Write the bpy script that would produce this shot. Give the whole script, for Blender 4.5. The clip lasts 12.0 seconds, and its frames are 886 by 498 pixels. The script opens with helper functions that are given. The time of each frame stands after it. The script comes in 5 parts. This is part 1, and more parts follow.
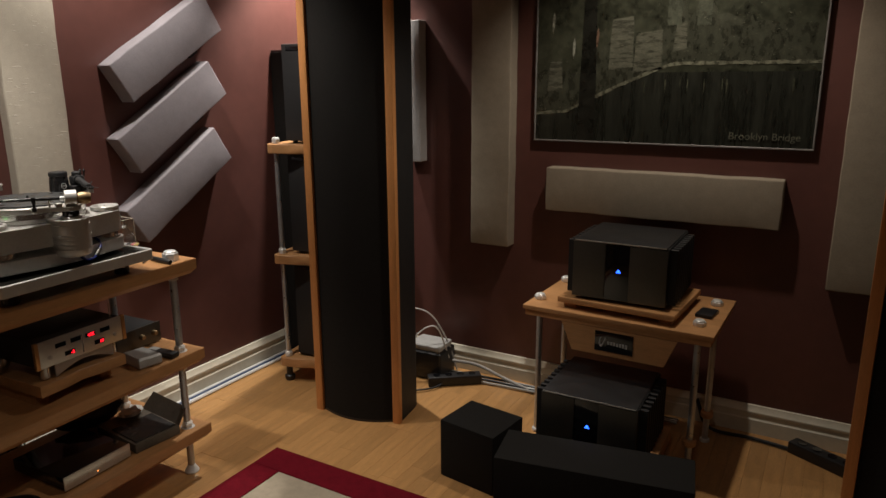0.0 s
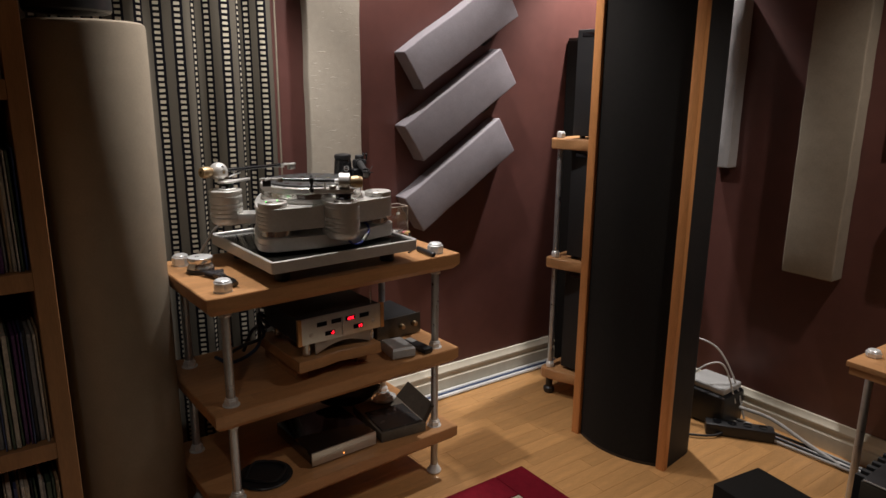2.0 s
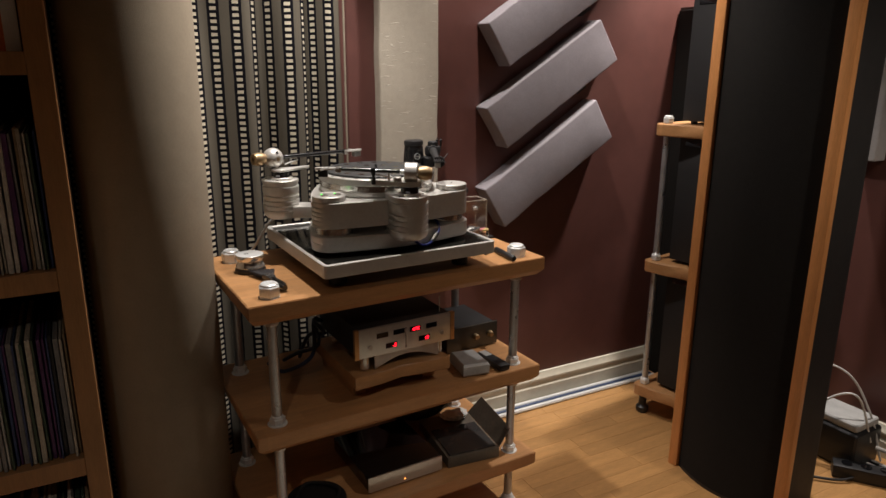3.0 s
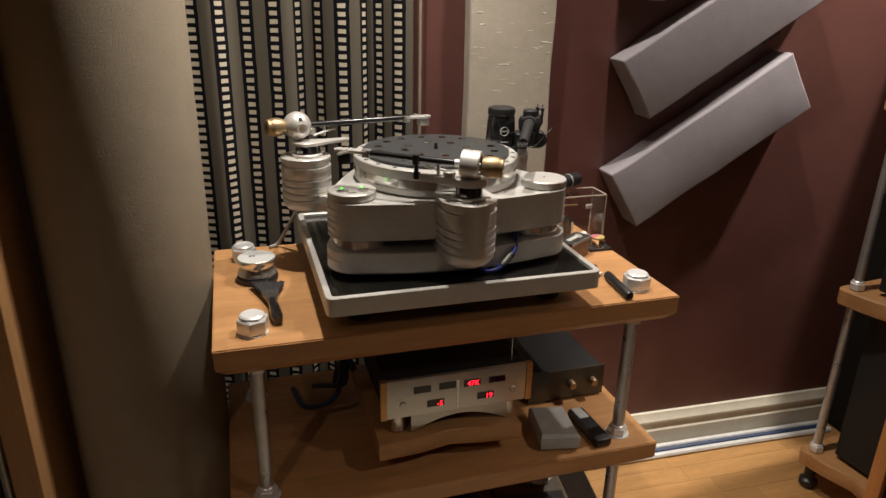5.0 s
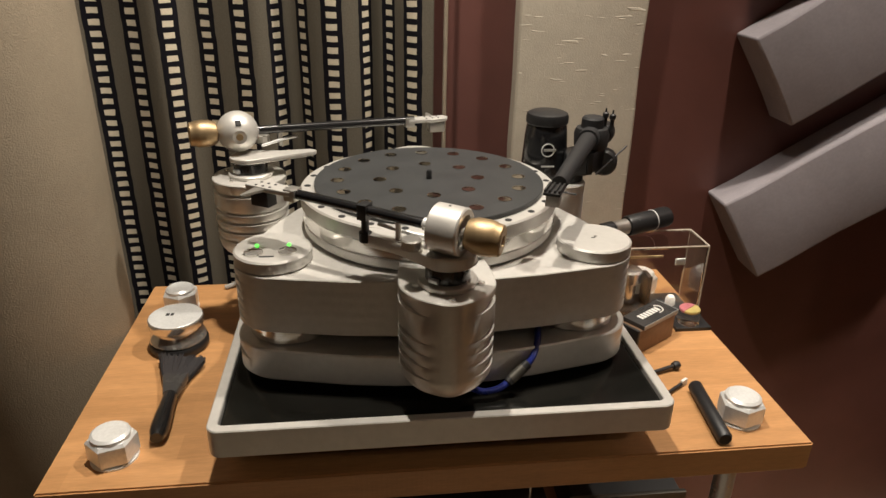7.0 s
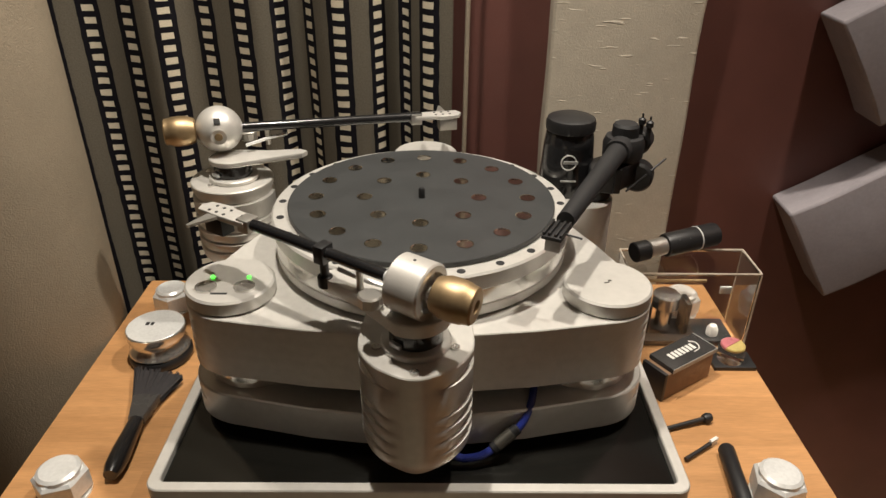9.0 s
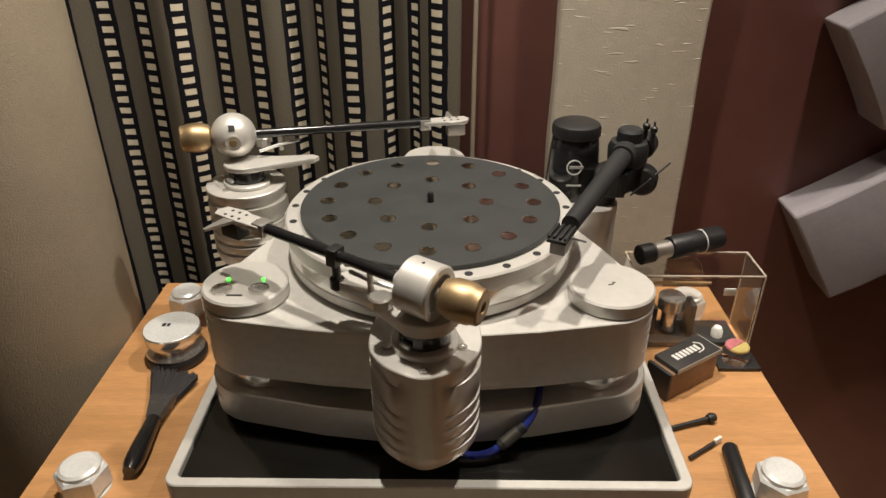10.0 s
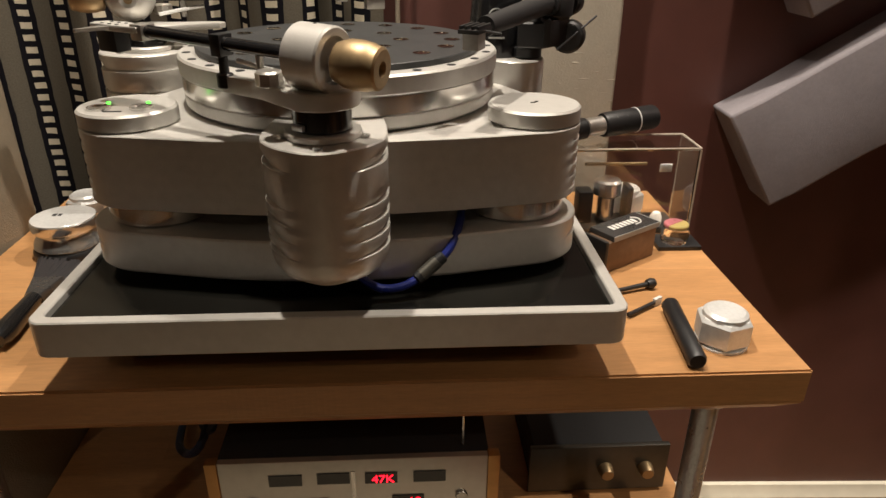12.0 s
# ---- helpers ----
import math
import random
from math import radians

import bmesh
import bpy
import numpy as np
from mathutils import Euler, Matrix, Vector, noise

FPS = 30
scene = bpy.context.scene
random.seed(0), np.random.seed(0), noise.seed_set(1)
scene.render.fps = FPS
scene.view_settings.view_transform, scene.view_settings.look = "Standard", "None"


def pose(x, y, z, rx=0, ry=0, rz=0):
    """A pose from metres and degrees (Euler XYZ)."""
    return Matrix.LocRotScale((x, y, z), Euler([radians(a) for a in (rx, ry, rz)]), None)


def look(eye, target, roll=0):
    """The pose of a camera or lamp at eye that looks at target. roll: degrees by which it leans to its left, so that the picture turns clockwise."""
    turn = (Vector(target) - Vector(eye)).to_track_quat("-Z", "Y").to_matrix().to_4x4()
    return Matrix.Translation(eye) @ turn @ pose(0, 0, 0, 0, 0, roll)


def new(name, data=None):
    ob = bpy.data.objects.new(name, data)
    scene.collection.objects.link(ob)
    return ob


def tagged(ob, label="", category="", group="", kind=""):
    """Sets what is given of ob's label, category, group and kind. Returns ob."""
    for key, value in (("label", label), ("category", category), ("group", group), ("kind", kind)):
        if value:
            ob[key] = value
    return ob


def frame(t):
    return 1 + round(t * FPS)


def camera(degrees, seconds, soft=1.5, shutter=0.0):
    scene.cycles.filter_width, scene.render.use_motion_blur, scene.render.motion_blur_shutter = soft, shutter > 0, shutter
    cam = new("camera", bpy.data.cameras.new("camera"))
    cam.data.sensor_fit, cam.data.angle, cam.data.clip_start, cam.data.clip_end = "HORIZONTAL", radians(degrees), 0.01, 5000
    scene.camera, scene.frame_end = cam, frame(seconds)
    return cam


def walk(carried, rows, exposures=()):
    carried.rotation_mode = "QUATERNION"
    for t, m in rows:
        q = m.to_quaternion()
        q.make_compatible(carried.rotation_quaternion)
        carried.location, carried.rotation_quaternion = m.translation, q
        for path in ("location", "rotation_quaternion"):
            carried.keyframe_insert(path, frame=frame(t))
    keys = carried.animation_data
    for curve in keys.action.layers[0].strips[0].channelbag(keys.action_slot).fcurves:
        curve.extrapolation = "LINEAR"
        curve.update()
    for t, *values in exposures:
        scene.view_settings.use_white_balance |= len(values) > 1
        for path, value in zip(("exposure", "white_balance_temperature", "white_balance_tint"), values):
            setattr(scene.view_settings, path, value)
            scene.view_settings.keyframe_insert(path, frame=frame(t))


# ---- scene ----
cam = camera(65.7, 12.0)
PATH = [
    (0, (-0.017, 0.31, 1.487), (-0.983, 1.996, 1.013), -0.3),
    (0.5, (-0.056, 0.297, 1.485), (-1.192, 1.869, 0.996), -0.2),
    (1, (-0.085, 0.338, 1.468), (-1.394, 1.768, 0.976), -0.0),
    (1.5, (-0.137, 0.451, 1.463), (-1.597, 1.728, 0.975), 0.4),
    (2, (-0.167, 0.575, 1.451), (-1.744, 1.708, 0.971), 0.5),
    (2.5, (-0.268, 0.661, 1.448), (-1.909, 1.688, 0.946), 0.5),
    (3, (-0.42, 0.772, 1.431), (-2.119, 1.685, 0.9), 0.4),
    (5, (-0.932, 1.204, 1.427), (-2.741, 1.68, 0.719), 1.2),
    (5.5, (-1.066, 1.277, 1.412), (-2.884, 1.677, 0.682), 1.2),
    (6, (-1.186, 1.382, 1.417), (-3.015, 1.667, 0.661), 1.5),
    (6.5, (-1.282, 1.445, 1.414), (-3.111, 1.637, 0.628), 1.5),
    (7, (-1.402, 1.485, 1.41), (-3.22, 1.623, 0.587), 1.0),
    (9, (-1.551, 1.578, 1.448), (-3.298, 1.515, 0.478), 0.6),
    (9.5, (-1.545, 1.576, 1.455), (-3.29, 1.493, 0.481), 0.2),
    (10, (-1.534, 1.58, 1.458), (-3.284, 1.489, 0.494), 0.1),
    (10.5, (-1.514, 1.604, 1.442), (-3.282, 1.51, 0.511), 0.2),
    (11, (-1.494, 1.637, 1.395), (-3.277, 1.56, 0.491), 0.1),
    (11.5, (-1.496, 1.633, 1.339), (-3.293, 1.607, 0.461), 0.1),
    (12, (-1.496, 1.625, 1.242), (-3.301, 1.657, 0.382), 0.5),
]
walk(cam, [(t, look(eye, target, roll)) for t, eye, target, roll in PATH],
     exposures=[(0.0, 0.05, 6400, 11), (1.5, 0.13, 6050, 14), (3.0, 0.24, 6350, 14), (5.0, 0.31, 6550, 12), (6.5, 0.30, 6800, 11), (9.0, 0.17, 6750, 10), (10.5, 0.21, 6750, 10), (12.0, 0.30, 6950, 12)])

# ---- world and lamps ----
world = bpy.data.worlds.new("world")
scene.world = world
world.use_nodes = True
world.node_tree.nodes["Background"].inputs[0].default_value = (0.012, 0.011, 0.010, 1)
world.node_tree.nodes["Background"].inputs[1].default_value = 1.0


def lamp(name, kind, m, energy, colour, **more):
    data = bpy.data.lights.new(name, kind)
    data.energy, data.color = energy, colour
    if "size" in more:
        data.shape, data.size = "DISK", more["size"]
    if "soft" in more:
        data.shadow_soft_size = more["soft"]
    if "cone" in more:
        data.spot_size, data.spot_blend = radians(more["cone"]), more["blend"]
    ob = new(name, data)
    ob.matrix_world = m
    return ob


WARM = (1.0, 0.80, 0.60)
COOL, WARMER = (1.0, 0.93, 0.83), (1.0, 0.885, 0.74)
CEILING_LAMPS = [
    ("wall_downlight_lamp", (-2.30, 2.05, 2.46), 56, 108, COOL),
    ("rack_downlight_lamp", (-2.20, 1.40, 2.46), 76, 71, COOL),
    ("corner_downlight_lamp", (-2.34, 3.20, 2.46), 152, 86, COOL),
    ("room_downlight_lamp", (-0.62, 2.82, 2.46), 47, 110, WARMER),
    # added fill to brighten rack, trap and bookcase fronts; no known source there
    ("front_left_fill_lamp", (-0.25, 0.25, 2.46), 15, 125, WARMER),
]
for lamp_name, at, watts, cone, tone in CEILING_LAMPS:
    lamp(lamp_name, "SPOT", look(at, (at[0], at[1] + 0.001, 0)), watts, tone, soft=0.03, cone=cone, blend=0.6)


# ---- materials ----
def mat(name, base, rough=0.5, metal=0.0, var=0.12, scale=8.0, bump=0.0, bscale=60.0, coat=0.0, spec=0.5, kind="noise", per=0.0, stretch=(1, 1, 1)):
    m = bpy.data.materials.new(name)
    m.use_nodes = True
    nt = m.node_tree
    N, L = nt.nodes, nt.links
    b = N["Principled BSDF"]
    b.inputs["Roughness"].default_value = rough
    b.inputs["Metallic"].default_value = metal
    b.inputs["Coat Weight"].default_value = coat
    b.inputs["Specular IOR Level"].default_value = spec
    tc = N.new("ShaderNodeTexCoord")
    mp = N.new("ShaderNodeMapping")
    mp.inputs["Scale"].default_value = stretch
    L.new(tc.outputs["Object"], mp.inputs[0])
    n1 = N.new("ShaderNodeTexNoise")
    n1.inputs["Scale"].default_value = scale
    n1.inputs["Detail"].default_value = 6
    L.new(mp.outputs[0], n1.inputs["Vector"])
    n2 = N.new("ShaderNodeTexNoise")
    n2.inputs["Scale"].default_value = scale * 7.3
    n2.inputs["Detail"].default_value = 4
    L.new(mp.outputs[0], n2.inputs["Vector"])
    mix = N.new("ShaderNodeMath")
    mix.operation = "MULTIPLY_ADD"
    mix.inputs[1].default_value = 0.45
    L.new(n2.outputs[0], mix.inputs[0])
    half = N.new("ShaderNodeMath")
    half.operation = "MULTIPLY"
    half.inputs[1].default_value = 0.55
    L.new(n1.outputs[0], half.inputs[0])
    L.new(half.outputs[0], mix.inputs[2])
    ramp = N.new("ShaderNodeValToRGB")
    lo = [max(0.0, c * (1 - var * 1.6)) for c in base]
    hi = [min(1.0, c * (1 + var * 1.6)) for c in base]
    ramp.color_ramp.elements[0].position, ramp.color_ramp.elements[1].position = 0.3, 0.7
    ramp.color_ramp.elements[0].color, ramp.color_ramp.elements[1].color = (*lo, 1), (*hi, 1)
    L.new(mix.outputs[0], ramp.inputs[0])
    out = ramp.outputs[0]
    if per:
        info = N.new("ShaderNodeObjectInfo")
        geo = N.new("ShaderNodeNewGeometry")
        add = N.new("ShaderNodeMath")
        add.operation = "ADD"
        L.new(info.outputs["Random"], add.inputs[0])
        L.new(geo.outputs["Random Per Island"], add.inputs[1])
        fr = N.new("ShaderNodeMath")
        fr.operation = "FRACT"
        L.new(add.outputs[0], fr.inputs[0])
        mr = N.new("ShaderNodeMapRange")
        mr.inputs["To Min"].default_value, mr.inputs["To Max"].default_value = 1 - per, 1 + per
        L.new(fr.outputs[0], mr.inputs[0])
        hsv = N.new("ShaderNodeHueSaturation")
        L.new(mr.outputs[0], hsv.inputs["Value"])
        L.new(out, hsv.inputs["Color"])
        out = hsv.outputs[0]
    L.new(out, b.inputs["Base Color"])
    rr = N.new("ShaderNodeMapRange")
    rr.inputs["To Min"].default_value, rr.inputs["To Max"].default_value = max(0.02, rough - 0.08), min(1, rough + 0.08)
    L.new(n1.outputs[0], rr.inputs[0])
    L.new(rr.outputs[0], b.inputs["Roughness"])
    if bump:
        n3 = N.new("ShaderNodeTexNoise")
        n3.inputs["Scale"].default_value = bscale
        n3.inputs["Detail"].default_value = 5
        L.new(mp.outputs[0], n3.inputs["Vector"])
        bp = N.new("ShaderNodeBump")
        bp.inputs["Strength"].default_value = bump
        bp.inputs["Distance"].default_value = 0.002
        L.new(n3.outputs[0], bp.inputs["Height"])
        L.new(bp.outputs[0], b.inputs["Normal"])
    return m


def glow(name, colour, strength):
    m = bpy.data.materials.new(name)
    m.use_nodes = True
    b = m.node_tree.nodes["Principled BSDF"]
    b.inputs["Base Color"].default_value = (0.01, 0.01, 0.01, 1)
    b.inputs["Emission Color"].default_value = (*colour, 1)
    b.inputs["Emission Strength"].default_value = strength
    return m


def glass(name, tint=(1, 1, 1), rough=0.02):
    m = bpy.data.materials.new(name)
    m.use_nodes = True
    b = m.node_tree.nodes["Principled BSDF"]
    b.inputs["Base Color"].default_value = (*tint, 1)
    b.inputs["Roughness"].default_value = rough
    b.inputs["Transmission Weight"].default_value = 1.0
    b.inputs["IOR"].default_value = 1.45
    return m


M_WALL = mat("maroon_wall_paint", (0.112, 0.041, 0.033), 0.48, spec=0.7, var=0.10, scale=2.5, bump=0.12, bscale=420)
M_CEIL = mat("ceiling_paint", (0.78, 0.76, 0.72), 0.9, var=0.05, scale=3)
M_BASE = mat("baseboard_paint", (0.62, 0.58, 0.47), 0.45, var=0.06, scale=5)
M_PLANK = mat("laminate_floor", (0.43, 0.230, 0.085), 0.34, var=0.14, scale=5, per=0.11, bump=0.06, bscale=40, stretch=(9, 1, 1))
M_BEECH = mat("oiled_beech", (0.52, 0.270, 0.112), 0.42, var=0.12, scale=7, bump=0.08, bscale=70, stretch=(1.2, 9, 9))
M_BEECH_V = mat("cherry_strip", (0.62, 0.275, 0.092), 0.38, var=0.10, scale=6, stretch=(9, 9, 1))
M_SHELFWOOD = mat("bookcase_veneer", (0.37, 0.195, 0.080), 0.5, var=0.12, scale=5, stretch=(8, 8, 1))
M_SLUB = mat("slubbed_linen", (0.43, 0.385, 0.315), 0.95, var=0.05, scale=40, bump=0.25, bscale=380, spec=0.1)
M_LILAC = mat("grey_lilac_fabric", (0.295, 0.272, 0.292), 0.95, var=0.06, scale=25, bump=0.18, bscale=700, spec=0.1)
M_TRAP = mat("beige_trap_cloth", (0.290, 0.243, 0.180), 0.95, var=0.05, scale=22, bump=0.4, bscale=500, spec=0.1)
M_TAUPE = mat("taupe_fabric", (0.30, 0.255, 0.195), 0.95, var=0.07, scale=22, bump=0.4, bscale=400, spec=0.1)
M_CARTON = mat("grey_brown_carton", (0.125, 0.105, 0.082), 0.8, var=0.14, scale=18, bump=0.1, bscale=200, spec=0.2)
M_GREYCLOTH = mat("pale_grey_cloth", (0.44, 0.43, 0.43), 0.9, var=0.06, scale=22, bump=0.4, bscale=400, spec=0.1)
M_SILVER = mat("satin_aluminium", (0.62, 0.60, 0.56), 0.34, metal=0.85, var=0.05, scale=14, bump=0.04, bscale=300)
M_SATIN = mat("bead_blasted_silver", (0.64, 0.625, 0.59), 0.40, metal=0.46, var=0.05, scale=16, bump=0.05, bscale=600)
M_CHROME = mat("polished_steel", (0.78, 0.77, 0.74), 0.20, metal=0.85, var=0.04, scale=20)
M_ZINC = mat("zinc_plated_steel", (0.80, 0.81, 0.80), 0.32, metal=0.35, var=0.08, scale=35, bump=0.05, bscale=120)
M_ROD = mat("threaded_rod_steel", (0.52, 0.54, 0.56), 0.30, metal=0.75, var=0.10, scale=30, bump=0.4, bscale=300)
M_MIRROR = mat("mirror_polished_metal", (0.74, 0.70, 0.63), 0.10, metal=1.0, var=0.05, scale=30)
M_BRASS = mat("brushed_brass", (0.40, 0.29, 0.165), 0.46, metal=0.85, var=0.08, scale=30)
M_BLACK = mat("black_plastic", (0.014, 0.014, 0.015), 0.42, var=0.15, scale=20)
M_MATTE = mat("matte_black_paint", (0.012, 0.012, 0.013), 0.65, var=0.15, scale=20)
M_GRILLE = mat("black_grille_cloth", (0.012, 0.011, 0.010), 0.85, var=0.2, scale=60, bump=0.5, bscale=900, spec=0.2)
M_GLOSS = mat("black_glass", (0.006, 0.006, 0.007), 0.05, var=0.1, scale=10, coat=0.5)
M_INLAY = mat("black_platform_glass", (0.007, 0.007, 0.006), 0.15, var=0.12, scale=12, spec=0.4)
M_MAT = mat("black_acrylic_mat", (0.038, 0.040, 0.041), 0.45, var=0.08, scale=25)
M_CARBON = mat("carbon_tube", (0.012, 0.012, 0.013), 0.22, var=0.1, scale=30, coat=0.4)
M_AMP = mat("dark_grey_aluminium", (0.11, 0.105, 0.092), 0.42, metal=0.8, var=0.06, scale=14)
M_BLUE = mat("blue_cable_sheath", (0.012, 0.022, 0.16), 0.3, var=0.1, scale=30)
M_GREYCABLE = mat("grey_cable_sheath", (0.30, 0.29, 0.27), 0.5, var=0.1, scale=30)
M_WHITECABLE = mat("white_cable_sheath", (0.62, 0.62, 0.60), 0.45, var=0.08, scale=30)
M_NAVY = mat("navy_cable_sheath", (0.03, 0.05, 0.11), 0.5, var=0.1, scale=30)
M_RED = mat("red_rug_border", (0.115, 0.006, 0.012), 1.0, var=0.16, scale=35, bump=1.0, bscale=420, spec=0.05)
M_RUG = mat("cream_rug_pile", (0.33, 0.28, 0.21), 1.0, var=0.10, scale=35, bump=1.0, bscale=420, spec=0.05)
# opaque pale colour standing in for light caught along clear acrylic edges
M_EDGE_GLINT = mat("acrylic_edge_glint", (0.46, 0.40, 0.33), 0.25, var=0.25, scale=30)
M_ACRYL = glass("clear_acrylic", (0.97, 0.96, 0.94), 0.03)
M_GREENLED = glow("green_led", (0.05, 1.0, 0.05), 4.0)
M_BLUELED = glow("blue_led", (0.02, 0.10, 1.0), 5.0)
M_REDLED = glow("red_display_segments", (1.0, 0.008, 0.02), 4.5)
M_ORANGELED = glow("orange_led", (1.0, 0.3, 0.05), 3.0)
M_PINK = mat("pink_gel", (0.46, 0.15, 0.17), 0.3, var=0.2, scale=60)
M_YELLOW = mat("yellow_gel", (0.46, 0.36, 0.13), 0.3, var=0.2, scale=60)
M_CARD = mat("brown_board", (0.23, 0.135, 0.078), 0.6, var=0.12, scale=20)
M_WHITE = mat("white_paint", (0.70, 0.69, 0.66), 0.5, var=0.04, scale=20)
M_GREYBOX = mat("translucent_grey_plastic", (0.40, 0.40, 0.39), 0.35, var=0.12, scale=30)
M_SMOKE = mat("smoked_plastic", (0.045, 0.043, 0.042), 0.25, var=0.1, scale=30)
M_BRISTLE = mat("dark_bristle", (0.022, 0.020, 0.022), 0.6, var=0.3, scale=120, stretch=(20, 1, 20))


def add_slubs(m):
    """Scatters short pale horizontal thread slubs over a cloth."""
    N, L = m.node_tree.nodes, m.node_tree.links
    b = N["Principled BSDF"]
    tc, mp, n = N.new("ShaderNodeTexCoord"), N.new("ShaderNodeMapping"), N.new("ShaderNodeTexNoise")
    mp.inputs["Scale"].default_value = (28, 28, 190)
    n.inputs["Scale"].default_value, n.inputs["Detail"].default_value = 1.0, 1.0
    L.new(tc.outputs["Object"], mp.inputs[0])
    L.new(mp.outputs[0], n.inputs["Vector"])
    r = N.new("ShaderNodeMapRange")
    r.inputs["From Min"].default_value, r.inputs["From Max"].default_value = 0.70, 0.76
    L.new(n.outputs[0], r.inputs[0])
    mix = N.new("ShaderNodeMix")
    mix.data_type = "RGBA"
    L.new(r.outputs[0], mix.inputs[0])
    L.new(b.inputs["Base Color"].links[0].from_socket, mix.inputs[6])
    mix.inputs[7].default_value = (0.53, 0.485, 0.405, 1)
    L.new(mix.outputs[2], b.inputs["Base Color"])
    bp = N.new("ShaderNodeBump")
    bp.inputs["Strength"].default_value, bp.inputs["Distance"].default_value = 0.6, 0.0015
    L.new(r.outputs[0], bp.inputs["Height"])
    L.new(b.inputs["Normal"].links[0].from_socket, bp.inputs["Normal"])
    L.new(bp.outputs[0], b.inputs["Normal"])


add_slubs(M_SLUB)


def add_staves(m, long, wide, spread):
    """Glued staves of slightly different tone over a wooden board."""
    N, L = m.node_tree.nodes, m.node_tree.links
    b = N["Principled BSDF"]
    tc, br, mix = N.new("ShaderNodeTexCoord"), N.new("ShaderNodeTexBrick"), N.new("ShaderNodeMix")
    br.inputs["Scale"].default_value = 1.0
    br.inputs["Mortar Size"].default_value = 0.0
    br.inputs["Brick Width"].default_value, br.inputs["Row Height"].default_value = long, wide
    br.inputs["Color1"].default_value = (1 - spread, 1 - spread * 1.1, 1 - spread * 1.25, 1)
    br.inputs["Color2"].default_value = (1.0, 1.0, 1.0, 1)
    br.offset = 0.37
    L.new(tc.outputs["Object"], br.inputs["Vector"])
    mix.data_type, mix.blend_type = "RGBA", "MULTIPLY"
    mix.inputs[0].default_value = 1.0
    L.new(b.inputs["Base Color"].links[0].from_socket, mix.inputs[6])
    L.new(br.outputs["Color"], mix.inputs[7])
    L.new(mix.outputs[2], b.inputs["Base Color"])


add_staves(M_BEECH, 0.31, 0.043, 0.17)


def add_turning_lines(m, period, height):
    """Faint level tool lines over a machined side wall."""
    N, L = m.node_tree.nodes, m.node_tree.links
    b = N["Principled BSDF"]
    tc, wv, bp = N.new("ShaderNodeTexCoord"), N.new("ShaderNodeTexWave"), N.new("ShaderNodeBump")
    wv.wave_type, wv.bands_direction, wv.wave_profile = "BANDS", "Z", "SIN"
    wv.inputs["Scale"].default_value = 0.314 / period
    wv.inputs["Distortion"].default_value = 0.3
    L.new(tc.outputs["Object"], wv.inputs["Vector"])
    bp.inputs["Strength"].default_value, bp.inputs["Distance"].default_value = 1.0, height
    L.new(wv.outputs["Fac"], bp.inputs["Height"])
    if b.inputs["Normal"].links:
        L.new(b.inputs["Normal"].links[0].from_socket, bp.inputs["Normal"])
    L.new(bp.outputs[0], b.inputs["Normal"])


M_TURNED = mat("machined_silver_body", (0.64, 0.625, 0.59), 0.40, metal=0.36, var=0.06, scale=16, bump=0.05, bscale=600)
add_turning_lines(M_TURNED, 0.0125, 0.00013)


# ---- mesh helpers ----
def shape(bm, x0, x1, y0, y1, z0, z1, bevel=0.0, seg=2):
    """A box with rounded edges."""
    r = bmesh.ops.create_cube(bm, size=1)
    for v in r["verts"]:
        v.co = Vector(((x0 + x1) / 2 + v.co.x * (x1 - x0), (y0 + y1) / 2 + v.co.y * (y1 - y0), (z0 + z1) / 2 + v.co.z * (z1 - z0)))
    if bevel:
        es = list({e for v in r["verts"] for e in v.link_edges})
        bmesh.ops.bevel(bm, geom=es, offset=bevel, segments=seg, affect="EDGES", profile=0.6)
    return bm


def lathe(bm, profile, m=None, seg=40):
    """A turned body: profile of (radius, height) pairs about z, placed by m; closed where radius is 0."""
    m = m or Matrix()
    rings = []
    for r, z in profile:
        if r <= 1e-6:
            rings.append([bm.verts.new(m @ Vector((0, 0, z)))])
        else:
            rings.append([bm.verts.new(m @ Vector((r * math.cos(2 * math.pi * k / seg), r * math.sin(2 * math.pi * k / seg), z))) for k in range(seg)])
    for a, b in zip(rings, rings[1:]):
        for k in range(seg):
            q = [a[k % len(a)], a[(k + 1) % len(a)], b[(k + 1) % len(b)], b[k % len(b)]]
            q = [v for n, v in enumerate(q) if v not in q[:n]]
            if len(q) > 2:
                bm.faces.new(q)
    return bm


def drum(bm, r, z0, z1, m=None, seg=40, b=0.0015):
    return lathe(bm, [(0, z0), (r - b, z0), (r, z0 + b), (r, z1 - b), (r - b, z1), (0, z1)], m, seg)


def sweep(bm, pts, r, seg=8):
    """A tube along points."""
    pts = [Vector(p) for p in pts]
    rings = []
    for i, p in enumerate(pts):
        d = (pts[min(i + 1, len(pts) - 1)] - pts[max(i - 1, 0)]).normalized()
        up = Vector((0, 0, 1)) if abs(d.z) < 0.9 else Vector((1, 0, 0))
        u = d.cross(up).normalized()
        w = d.cross(u)
        rr = r[i] if isinstance(r, (list, tuple)) else r
        rings.append([bm.verts.new(p + rr * (math.cos(2 * math.pi * k / seg) * u + math.sin(2 * math.pi * k / seg) * w)) for k in range(seg)])
    for a, b in zip(rings, rings[1:]):
        for k in range(seg):
            bm.faces.new((a[k], a[(k + 1) % seg], b[(k + 1) % seg], b[k]))
    bm.faces.new(rings[0][::-1])
    bm.faces.new(rings[-1])
    return bm


